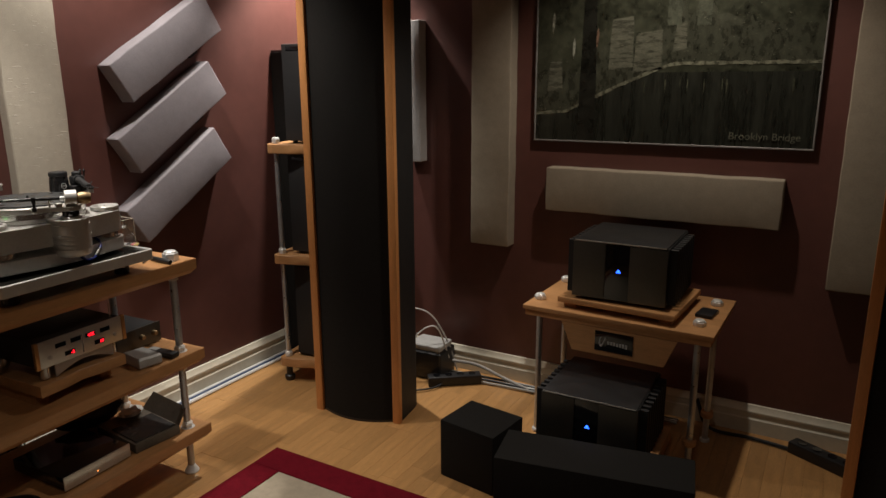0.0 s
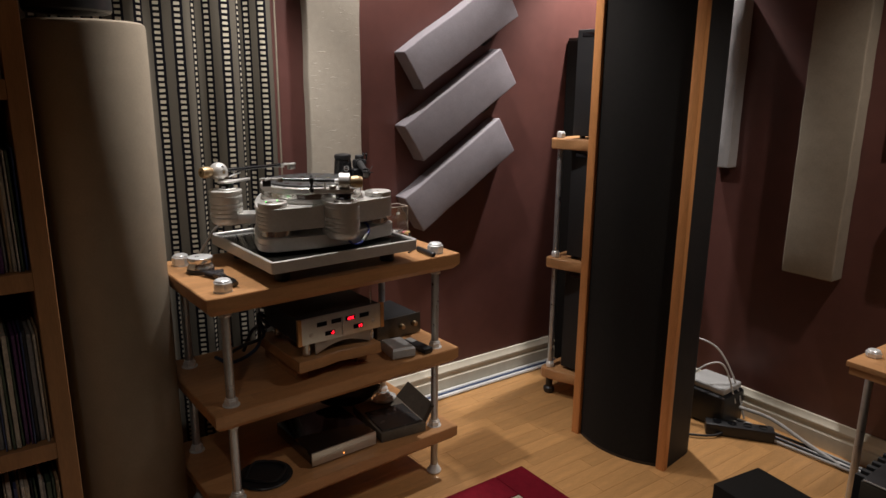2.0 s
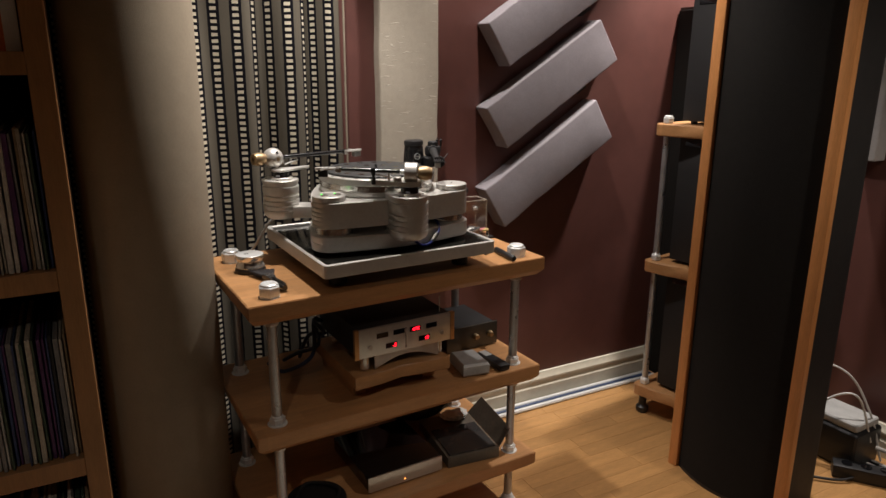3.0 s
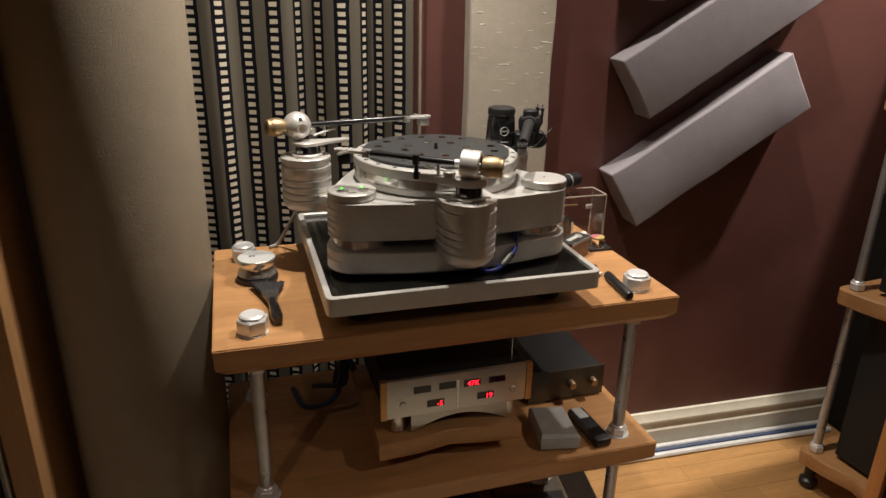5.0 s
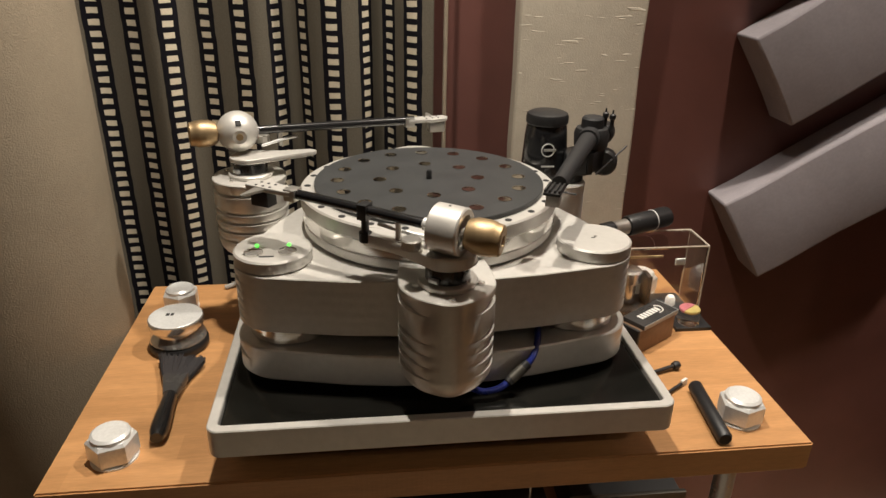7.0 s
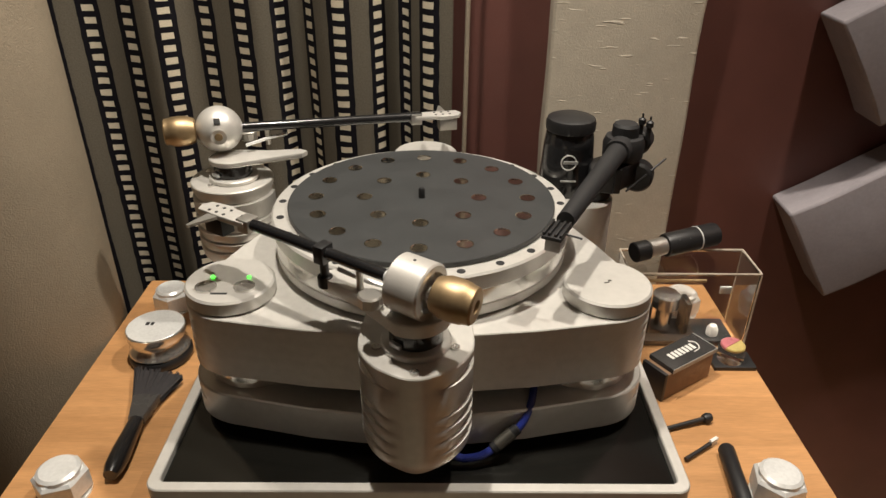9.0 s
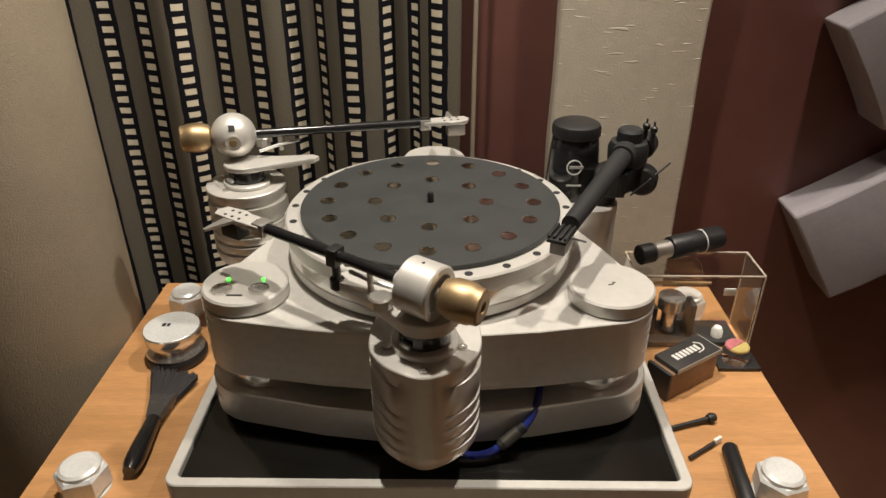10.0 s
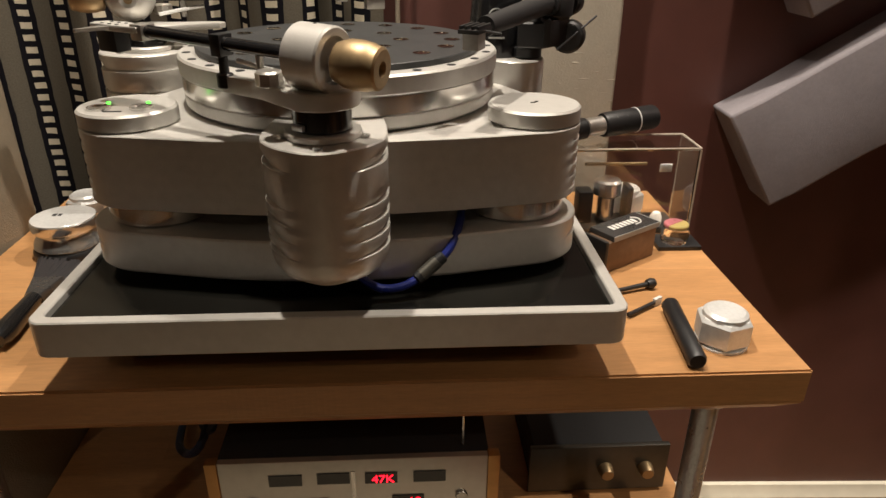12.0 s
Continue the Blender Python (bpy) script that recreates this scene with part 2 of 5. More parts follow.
def smooth(pts, n=6):
    """Catmull-Rom points through pts."""
    p = [Vector(q) for q in pts]
    p = [2 * p[0] - p[1], *p, 2 * p[-1] - p[-2]]
    out = []
    for i in range(1, len(p) - 2):
        for k in range(n):
            t = k / n
            out.append(0.5 * (2 * p[i] + (p[i + 1] - p[i - 1]) * t + (2 * p[i - 1] - 5 * p[i] + 4 * p[i + 1] - p[i + 2]) * t * t + (3 * p[i] - p[i - 1] - 3 * p[i + 1] + p[i + 2]) * t ** 3))
    return out + [p[-2]]


def prism(bm, outline, z0, z1, b=0.0, m=None):
    """An upright body over a plan outline, with a chamfered top and bottom edge."""
    m = m or Matrix()
    c = Vector((sum(p[0] for p in outline) / len(outline), sum(p[1] for p in outline) / len(outline)))

    def ring(z, inset):
        out = []
        for p in outline:
            d = Vector(p) - c
            q = c + d * max(0.0, 1 - inset / max(d.length, 1e-6))
            out.append(bm.verts.new(m @ Vector((q.x, q.y, z))))
        return out

    rings = [ring(z0, b), ring(z0 + b, 0), ring(z1 - b, 0), ring(z1, b)] if b else [ring(z0, 0), ring(z1, 0)]
    n = len(outline)
    for a, d in zip(rings, rings[1:]):
        for k in range(n):
            bm.faces.new((a[k], a[(k + 1) % n], d[(k + 1) % n], d[k]))
    bm.faces.new(rings[0][::-1])
    bm.faces.new(rings[-1])
    return bm


def ringed(bm, outline, levels):
    """An upright body over a plan outline; levels of (height, inset) from below to above, closed at both ends."""
    c = Vector((sum(p[0] for p in outline) / len(outline), sum(p[1] for p in outline) / len(outline)))
    rings = []
    for z, inset in levels:
        ring = []
        for p in outline:
            d = Vector(p) - c
            q = c + d * (1 - inset / d.length)
            ring.append(bm.verts.new((q.x, q.y, z)))
        rings.append(ring)
    n = len(outline)
    for a, d in zip(rings, rings[1:]):
        for k in range(n):
            bm.faces.new((a[k], a[(k + 1) % n], d[(k + 1) % n], d[k]))
    bm.faces.new(rings[0][::-1])
    bm.faces.new(rings[-1])
    return bm


def link(name, bm, material, flat=False, angle=35):
    bmesh.ops.recalc_face_normals(bm, faces=bm.faces)
    me = bpy.data.meshes.new(name)
    bm.to_mesh(me)
    bm.free()
    me.materials.append(material)
    if not flat:
        for p in me.polygons:
            p.use_smooth = True
        me.set_sharp_from_angle(angle=radians(angle))
    return new(name, me)


def part(name, bm, material, parent, label="", flat=False):
    ob = link(name, bm, material, flat)
    ob.parent = parent
    if label:
        tagged(ob, label)
    return ob


def thing(name, m, label, category, group="", kind=""):
    ob = new(name)
    ob.empty_display_size = 0.05
    ob.matrix_world = m
    return tagged(ob, label, category, group, kind)


def single(name, bm, material, m, label, category, group="", kind="", flat=False):
    ob = link(name, bm, material, flat)
    ob.matrix_world = m
    return tagged(ob, label, category, group, kind)


B = bmesh.new
UP = Matrix()


def along(p, d):
    """A pose at p whose z runs along d."""
    return Matrix.Translation(p) @ Vector(d).to_track_quat("Z", "Y").to_matrix().to_4x4()


# ---- the room ----
WX, NY, EX, SY, TOP = -2.640, 3.335, 1.9, -1.7, 2.5


def wall(name, x0, x1, y0, y1, label):
    bm = B()
    shape(bm, x0, x1, y0, y1, 0, TOP)
    return single(name, bm, M_WALL, Matrix(), label, "wall", kind="structure", flat=True)


wall("wall_west", WX - 0.12, WX, SY - 0.12, NY + 0.12, "dark maroon painted wall with fabric panels")
wall("wall_north", WX, EX, NY, NY + 0.12, "dark maroon painted wall with a framed poster")
wall("wall_east", EX, EX + 0.12, SY - 0.12, NY + 0.12, "plain dark maroon painted wall")
wall("wall_south", WX, EX, SY - 0.12, SY, "plain dark maroon painted wall")
bm = B()
shape(bm, WX - 0.12, EX + 0.12, SY - 0.12, NY + 0.12, TOP, TOP + 0.1)
single("ceiling", bm, M_CEIL, Matrix(), "plain pale painted ceiling with downlights", "ceiling", kind="structure", flat=True)
bm = B()
shape(bm, WX - 0.12, EX + 0.12, SY - 0.12, NY + 0.12, -0.12, -0.006)
FLOOR = single("floor", bm, mat("floor_joint_shadow", (0.16, 0.075, 0.03), 0.6), Matrix(), "honey-coloured wood strip laminate floor", "floor", kind="structure", flat=True)


def baseboard(name, length, m):
    """A moulded skirting board along local x, its face towards -y."""
    prof = [(0, 0), (-0.022, 0), (-0.022, 0.062), (-0.017, 0.068), (-0.017, 0.087), (-0.021, 0.092), (-0.021, 0.099), (-0.012, 0.111), (-0.008, 0.124), (0, 0.126)]
    bm = B()
    a = [bm.verts.new((0, y, z)) for y, z in prof]
    c = [bm.verts.new((length, y, z)) for y, z in prof]
    for k in range(len(prof)):
        n = (k + 1) % len(prof)
        bm.faces.new((a[k], a[n], c[n], c[k]))
    bm.faces.new(a)
    bm.faces.new(c)
    single(name, bm, M_BASE, m, "moulded cream-painted skirting board", "baseboard", kind="structure")


baseboard("baseboard_west", NY - SY - 0.021, pose(WX, SY, 0, 0, 0, 90))
baseboard("baseboard_north", EX - WX, pose(WX, NY, 0))


def downlight(x, y, group):
    th = thing("ceiling_downlight", pose(x, y, TOP), "round recessed ceiling downlight with white trim", "downlight", group)
    bm = B()
    lathe(bm, [(0.034, -0.001), (0.048, -0.001), (0.050, -0.005), (0.036, -0.009), (0.034, -0.001)], seg=32)
    part("trim_ring", bm, M_WHITE, th)
    bm = B()
    lathe(bm, [(0, -0.0015), (0.033, -0.0015), (0.033, -0.004), (0, -0.004)], seg=24)
    part("lens", bm, glow("lamp_lens", (1, 0.85, 0.65), 6.0), th)


# the added fill lamp gets a made-up ceiling fixture like the others
for _, at, _, _, _ in CEILING_LAMPS:
    downlight(at[0], at[1], "ceiling downlights")

# rug: cream field with a wide red border
rug = thing("rug", pose(-1.905, 2.205, 0), "cream wool rug with a wide deep red border on the floor", "rug")
bm = B()
shape(bm, 0.135, 2.1, -1.865, -0.135, 0.0, 0.012, 0.003, 1)
part("field", bm, M_RUG, rug)
bm = B()
for a in ((0, 2.235, -0.134, 0), (0, 2.235, -2.0, -1.866), (0, 0.134, -1.865, -0.135), (2.101, 2.235, -1.865, -0.135)):
    shape(bm, *a, 0.0, 0.013, 0.003, 1)
part("border", bm, M_RED, rug, "deep red border")


# ---- west wall: curtain, linen panel, tilted panels ----
def curtain_cloth():
    m = bpy.data.materials.new("woven_ladder_stripe_cloth")
    m.use_nodes = True
    N, L = m.node_tree.nodes, m.node_tree.links
    b = N["Principled BSDF"]
    b.inputs["Roughness"].default_value = 0.95
    b.inputs["Specular IOR Level"].default_value = 0.1
    uv = N.new("ShaderNodeUVMap")
    sep = N.new("ShaderNodeSeparateXYZ")
    L.new(uv.outputs[0], sep.inputs[0])

    def op(kind, a, c):
        n = N.new("ShaderNodeMath")
        n.operation = kind
        for i, v in enumerate((a, c)):
            if isinstance(v, (int, float)):
                n.inputs[i].default_value = v
            elif v is not None:
                L.new(v, n.inputs[i])
        return n.outputs[0]

    wob = N.new("ShaderNodeTexNoise")
    wob.inputs["Scale"].default_value = 35
    L.new(uv.outputs[0], wob.inputs["Vector"])
    jit = op("MULTIPLY", op("SUBTRACT", wob.outputs[0], 0.5), 0.004)
    u = op("FRACT", op("DIVIDE", op("ADD", sep.outputs[0], jit), 0.0636), None)
    v = op("FRACT", op("DIVIDE", op("ADD", sep.outputs[1], jit), 0.01845), None)
    d = op("ABSOLUTE", op("SUBTRACT", u, 0.5), None)
    band = op("LESS_THAN", d, 0.275)
    rung = op("MULTIPLY", op("LESS_THAN", d, 0.140), op("LESS_THAN", v, 0.52))
    weave = N.new("ShaderNodeTexNoise")
    weave.inputs["Scale"].default_value = 420
    weave.inputs["Detail"].default_value = 3
    L.new(uv.outputs[0], weave.inputs["Vector"])

    def blend(f, a, c):
        n = N.new("ShaderNodeMix")
        n.data_type = "RGBA"
        L.new(f, n.inputs[0])
        for i, col in ((6, a), (7, c)):
            if isinstance(col, tuple):
                n.inputs[i].default_value = (*col, 1)
            else:
                L.new(col, n.inputs[i])
        return n.outputs[2]

    grey = blend(weave.outputs[0], (0.082, 0.072, 0.055), (0.160, 0.142, 0.112))
    dark = blend(weave.outputs[0], (0.004, 0.004, 0.006), (0.013, 0.012, 0.016))
    pale = blend(weave.outputs[0], (0.50, 0.44, 0.33), (0.70, 0.63, 0.50))
    L.new(blend(rung, blend(band, grey, dark), pale), b.inputs["Base Color"])
    bp = N.new("ShaderNodeBump")
    bp.inputs["Strength"].default_value = 0.35
    bp.inputs["Distance"].default_value = 0.001
    L.new(weave.outputs[0], bp.inputs["Height"])
    L.new(bp.outputs[0], b.inputs["Normal"])
    return m


def curtain():
    bm = B()
    uvl = bm.loops.layers.uv.new("UVMap")
    cols, rows = 300, 14
    y0, y1, z0, z1 = 0.50, 1.552, 0.04, 2.42
    grid, arc = [], [0.0]
    for i in range(cols + 1):
        s = i / cols
        y = y0 + (y1 - y0) * s
        gather = 0.0129 + 0.0194 / (1 + math.exp(-(y - 1.29) / 0.03))
        w = 2 * math.pi * (y - 1.3)
        grid.append((y, gather * math.sin(w / 0.1495 + 3.9823 + 0.6 * math.sin(w / 0.175))))
        if i:
            a, c = grid[-2], grid[-1]
            arc.append(arc[-1] + math.hypot(c[0] - a[0], c[1] - a[1]))
    near = min(range(cols + 1), key=lambda i: abs(grid[i][0] - 1.119))
    shift = 0.0318 - arc[near] + 100 * 0.0636
    verts = []
    for j in range(rows + 1):
        z = z0 + (z1 - z0) * j / rows
        f = 1.08 - 0.16 * j / rows
        verts.append([bm.verts.new((-2.600 + d * f + 0.004 * math.sin(5 * z + 9 * y), y, z)) for y, d in grid])
    for j in range(rows):
        for i in range(cols):
            fa = bm.faces.new((verts[j][i], verts[j][i + 1], verts[j + 1][i + 1], verts[j + 1][i]))
            for loop, (ii, jj) in zip(fa.loops, ((i, j), (i + 1, j), (i + 1, j + 1), (i, j + 1))):
                loop[uvl].uv = (arc[ii] + shift, z0 + (z1 - z0) * jj / rows)
    th = thing("curtain", Matrix(), "gathered curtain with black ladder stripes on grey-beige cloth", "curtain")
    ob = part("cloth", bm, curtain_cloth(), th)
    so = ob.modifiers.new("thickness", "SOLIDIFY")
    so.thickness = 0.0015
    bm = B()
    sweep(bm, [(-2.605, 0.45, 2.43), (-2.605, 1.60, 2.43)], 0.011, 12)
    part("curtain_rod", bm, M_ZINC, th)
    bm = B()
    sweep(bm, [(-2.586, 1.571, 2.42), (-2.590, 1.574, 1.6), (-2.586, 1.572, 0.9), (-2.590, 1.573, 0.06)], 0.0035, 6)
    part("hem_edge", bm, M_TAUPE, th, "pale selvedge hem hanging beside the cloth")


curtain()


def fabric_panel(name, w, h, d, m, material, label, group=""):
    """A wrapped acoustic panel: face towards local -y, back on y = 0; w along x, h along z; slightly puffed face."""
    bm = B()
    nx, nz = max(4, int(w / 0.05)), max(4, int(h / 0.05))
    rows = []
    for j in range(nz + 1):
        row = []
        for i in range(nx + 1):
            u, v = i / nx, j / nz
            e = min(u * w, (1 - u) * w, v * h, (1 - v) * h)
            puff = 0.006 * min(1.0, e / 0.03) + 0.0022 * noise.noise(Vector((u * w * 14, v * h * 14, w + m.translation.z * 3))) + 0.0030 * noise.noise(Vector((u * w * 4, v * h * 5, 7 + m.translation.z * 5)))
            sag = 0.0035 * noise.noise(Vector((u * w * 9, v * h * 9, 3 + m.translation.z * 7))) * (1 if e < 0.001 else 0)
            row.append(bm.verts.new((w * u + sag, -d + 0.006 - puff, h * v + sag)))
        rows.append(row)
    for j in range(nz):
        for i in range(nx):
            bm.faces.new((rows[j][i], rows[j][i + 1], rows[j + 1][i + 1], rows[j + 1][i]))
    rim = rows[0] + [r[-1] for r in rows[1:]] + rows[-1][-2::-1] + [r[0] for r in rows[-2:0:-1]]
    back = [bm.verts.new((v.co.x, 0, v.co.z)) for v in rim]
    for k in range(len(rim)):
        n = (k + 1) % len(rim)
        bm.faces.new((rim[k], back[k], back[n], rim[n]))
    bm.faces.new(back)
    ob = single(name, bm, material, m, label, "acoustic panel", group)
    bv = ob.modifiers.new("soft_edge", "BEVEL")
    bv.width, bv.segments, bv.limit_method, bv.angle_limit = 0.004, 2, "ANGLE", radians(50)
    return ob


# tall linen panel on the west wall (local x runs north, face to +x)
fabric_panel("linen_panel", 0.220, 1.75, 0.055, pose(WX, 1.696, 0.62, 0, 0, 90), M_SLUB, "tall slubbed cream linen panel on the maroon wall")


def tilted_panel(y, z, group):
    """y, z: its lowest-left rear corner line; the long side climbs to the north."""
    a = radians(32.3)
    m = Matrix.Translation((WX + 0.001, y, z)) @ pose(0, 0, 0, 0, 0, 90) @ Matrix.Rotation(-a, 4, "Y")
    th = fabric_panel("tilted_panel", 0.596, 0.178, 0.085, m, M_LILAC, "grey-lilac fabric absorber mounted at a slant on the maroon wall", group)
    bm = B()
    shape(bm, 0.40, 0.45, -0.030, -0.002, -0.030, -0.001, 0.002)
    part("wall_bracket", bm, M_BLACK, th, "small black wall bracket")
    return th


for z in (1.408, 1.116, 0.814):
    tilted_panel(2.191, z, "slanted absorbers")

# ---- north wall: panels and poster ----
fabric_panel("tall_fabric_panel", 0.200, 1.55, 0.085, pose(-1.546, NY, 0.710), M_TAUPE, "tall taupe fabric absorber on the maroon wall", "tall absorbers")
fabric_panel("tall_fabric_panel", 0.215, 1.55, 0.085, pose(0.003, NY, 0.693), M_TAUPE, "tall taupe fabric absorber on the maroon wall", "tall absorbers")
fabric_panel("wide_fabric_panel", 0.980, 0.197, 0.085, pose(-1.160, NY, 0.909), M_TAUPE, "wide low taupe fabric absorber below the poster")
fabric_panel("narrow_fabric_panel", 0.085, 0.685, 0.070, pose(-1.925, NY, 1.093), M_GREYCLOTH, "narrow pale grey fabric absorber behind the loudspeaker")


def poster():
    W, H = 1.155, 0.82
    th = thing("poster", pose(-1.250, NY - 0.001, 1.220), "framed dark night photograph of a city and bridge", "poster")
    bm = B()
    shape(bm, 0, W, -0.012, 0, 0, H, 0.002, 1)
    part("backing", bm, M_MATTE, th)
    bm = B()
    t = 0.007
    for a in ((0, W, 0, t), (0, W, H - t, H), (0, t, t, H - t), (W - t, W, t, H - t)):
        shape(bm, a[0], a[1], -0.020, -0.0125, a[2], a[3], 0.0015, 1)
    part("frame", bm, mat("pale_frame_edge", (0.20, 0.19, 0.18), 0.4, var=0.05), th, "thin pale frame")
    rnd = random.Random(4)

    def print_mat(name, c, var, scale, stretch=(1, 1, 1)):
        return mat("poster_" + name, c, 0.28, var=var, scale=scale, stretch=stretch)

    def ink(name, outline, depth, material, kind=""):
        bm = B()
        prism(bm, outline, 0.0, 0.0006, 0.0, Matrix(((1, 0, 0, 0), (0, 0, 1, -0.0131 - 0.0007 * depth), (0, 1, 0, 0), (0, 0, 0, 1))))
        return part(name, bm, material, th, flat=True)

    def shore(x):
        """Height of the curved quay line over the width of the print."""
        return 0.125 + 0.075 * x + 0.20 * math.sin(min(1.0, max(0.0, (x - 0.15) / 0.75)) * math.pi * 0.5) * (x > 0.15)

    def band(name, low, high, depth, material):
        """A strip of print between two lines over the same steps."""
        y = -0.0131 - 0.0007 * depth
        bm = B()
        for (x0, a0), (x1, a1), (_, c0), (_, c1) in zip(low, low[1:], high, high[1:]):
            bm.faces.new([bm.verts.new((x, y, h)) for x, h in ((x0, a0), (x1, a1), (x1, c1), (x0, c0))])
        bmesh.ops.remove_doubles(bm, verts=bm.verts, dist=1e-5)
        bmesh.ops.solidify(bm, geom=bm.faces[:], thickness=0.0005)
        return part(name, bm, material, th, flat=True)

    xs = [t + (W - 2 * t) * k / 60 for k in range(61)]
    quay = [(x, min(0.335, shore(x))) for x in xs]
    flat_line = lambda h: [(x, h) for x in xs]  # noqa: E731
    band("printed_sky", flat_line(0.30), flat_line(H - t), 0, print_mat("sky", (0.033, 0.035, 0.023), 0.7, 6))
    band("printed_river", flat_line(t), flat_line(0.30), 0, print_mat("river", (0.020, 0.021, 0.016), 0.5, 3, (8, 1, 1)))
    roofs = [(x, h + 0.16 + 0.07 * noise.noise(Vector((x * 9, 0.3, 0))) + 0.05 * (rnd.random() > 0.7)) for x, h in quay]
    band("printed_city", quay, roofs, 1, print_mat("city", (0.025, 0.026, 0.018), 1.4, 30, (1.3, 1, 0.8)))
    glows = print_mat("facade", (0.052, 0.052, 0.038), 1.5, 34, (0.5, 1, 2.6))
    for x0, x1, h0, h1 in ((0.335, 0.44, 0.31, 0.53), (0.44, 0.56, 0.30, 0.47), (0.60, 0.655, 0.38, 0.50), (0.06, 0.13, 0.22, 0.36)):
        ink("printed_facade", [(x0, h0), (x1, h0 + 0.012), (x1 - 0.006, h1), (x0 + 0.01, h1 - 0.012)], 2, glows)
    pale = print_mat("pale_block", (0.062, 0.066, 0.047), 0.5, 20)
    for x0, x1, h0, h1 in ((0.572, 0.628, 0.485, 0.60), (0.688, 0.742, 0.480, 0.62)):
        ink("printed_tower", [(x0, h0), (x1, h0), (x1, h1), (x0, h1)], 3, pale)
    ink("printed_pier", [(0.205, t), (0.285, t), (0.282, 0.30), (0.277, 0.50), (0.268, H - t), (0.226, H - t), (0.218, 0.5), (0.212, 0.3)], 3, print_mat("dark_tower", (0.013, 0.013, 0.010), 0.6, 14))
    edge = print_mat("quay_wall", (0.090, 0.090, 0.064), 1.2, 50)
    band("printed_quay", [(x, h - 0.006 - 0.004 * rnd.random()) for x, h in quay], [(x, h + 0.003 + 0.005 * rnd.random()) for x, h in quay], 2, edge)
    lit = print_mat("light", (0.17, 0.17, 0.125), 0.6, 60)
    bm = B()
    for _ in range(260):
        x = rnd.uniform(0.02, W - 0.05)
        if 0.195 < x < 0.295:
            continue
        h, s = min(0.335, shore(x)) + 0.22 * rnd.random() ** 1.7, rnd.uniform(0.0008, 0.0022)
        shape(bm, x, x + s * rnd.uniform(1, 3.2), -0.0163, -0.0158, h, h + s)
    tagged(part("printed_light", bm, lit, th, flat=True), kind="stuff")
    shine = print_mat("reflection", (0.058, 0.060, 0.040), 0.7, 40, (1, 1, 0.3))
    for x in (0.49, 0.575, 0.635, 0.665, 0.73, 0.80, 0.815, 1.055):
        w, top = rnd.uniform(0.004, 0.009), min(0.30, shore(x)) - 0.028
        ink("printed_reflection", [(x + w * 0.4, top - rnd.uniform(0.035, 0.07)), (x + w, top - 0.02), (x + w * 0.8, top), (x + w * 0.2, top), (x, top - 0.02)], 2, shine)
    for x, h0, h1, c in ((0.075, 0.47, 0.56, (0.20, 0.20, 0.16)), (0.172, 0.36, 0.45, (0.20, 0.205, 0.17)), (0.276, 0.40, 0.49, (0.12, 0.072, 0.048))):
        ink("printed_beacon", [(x + 0.004, h0), (x + 0.011, h0 + 0.03), (x + 0.013, h1 - 0.02), (x + 0.008, h1), (x + 0.002, h1 - 0.02), (x, h0 + 0.03)], 4, print_mat("beacon", c, 0.8, 50))
    cu = bpy.data.curves.new("poster_title", "FONT")
    cu.body, cu.size, cu.extrude, cu.align_x = "Brooklyn Bridge", 0.040, 0.0003, "RIGHT"
    cu.materials.append(mat("poster_title_ink", (0.125, 0.127, 0.095), 0.4, var=0.3, scale=60))
    ob = new("printed_title", cu)
    ob.parent = th
    ob.matrix_basis = pose(W - 0.05, -0.0172, 0.035, 90)


poster()


# ---- loudspeakers ----
def loudspeaker(m, label):
    """Front towards local -y, origin below the middle of the front; a bowed grille between two wooden stiles."""
    th = thing("loudspeaker", m, label, "loudspeaker", "pair of tall loudspeakers")
    W, H, S = 0.428, 2.05, 0.036

    def bow(x):
        return -0.052 * (1 - (2 * x / (W - 2 * S)) ** 2)

    n = 20
    front = [(-W / 2 + S + (W - 2 * S) * k / n, bow(-W / 2 + S + (W - 2 * S) * k / n)) for k in range(n + 1)]
    bm = B()
    prism(bm, front + [(W / 2 - S, 0.014), (-W / 2 + S, 0.014)], 0.012, H)
    part("grille", bm, M_GRILLE, th, "bowed black cloth grille")
    for s in (-1, 1):
        bm = B()
        shape(bm, min(s * W / 2, s * (W / 2 - S + 0.001)), max(s * W / 2, s * (W / 2 - S + 0.001)), -0.016, 0.014, 0.0, H + 0.005, 0.004)
        part("stile", bm, M_BEECH_V, th, "warm cherry wood stile")
    side = W / 2 - 0.002
    back = [(side, 0.0145), (side, 0.165)] + [(side * math.cos(a), 0.165 + 0.115 * math.sin(a)) for a in [math.pi * k / 16 for k in range(1, 16)]] + [(-side, 0.165), (-side, 0.0145)]
    bm = B()
    prism(bm, back, 0.0, H - 0.01, 0.004)
    part("cabinet", bm, M_MATTE, th, "matte black curved rear cabinet")
    bm = B()
    prism(bm, front + [(W / 2 - S, 0.014), (-W / 2 + S, 0.014)], 0.0, 0.011)
    part("plinth", bm, M_BLACK, th)


loudspeaker(pose(-1.789, 2.618, 0, 0, 0, 8.3), "tall black loudspeaker with cherry wood stiles on the floor")
loudspeaker(pose(0.330, 2.612, 0, 0, 0, -8.3), "tall black loudspeaker with cherry wood stiles beside the amplifiers")


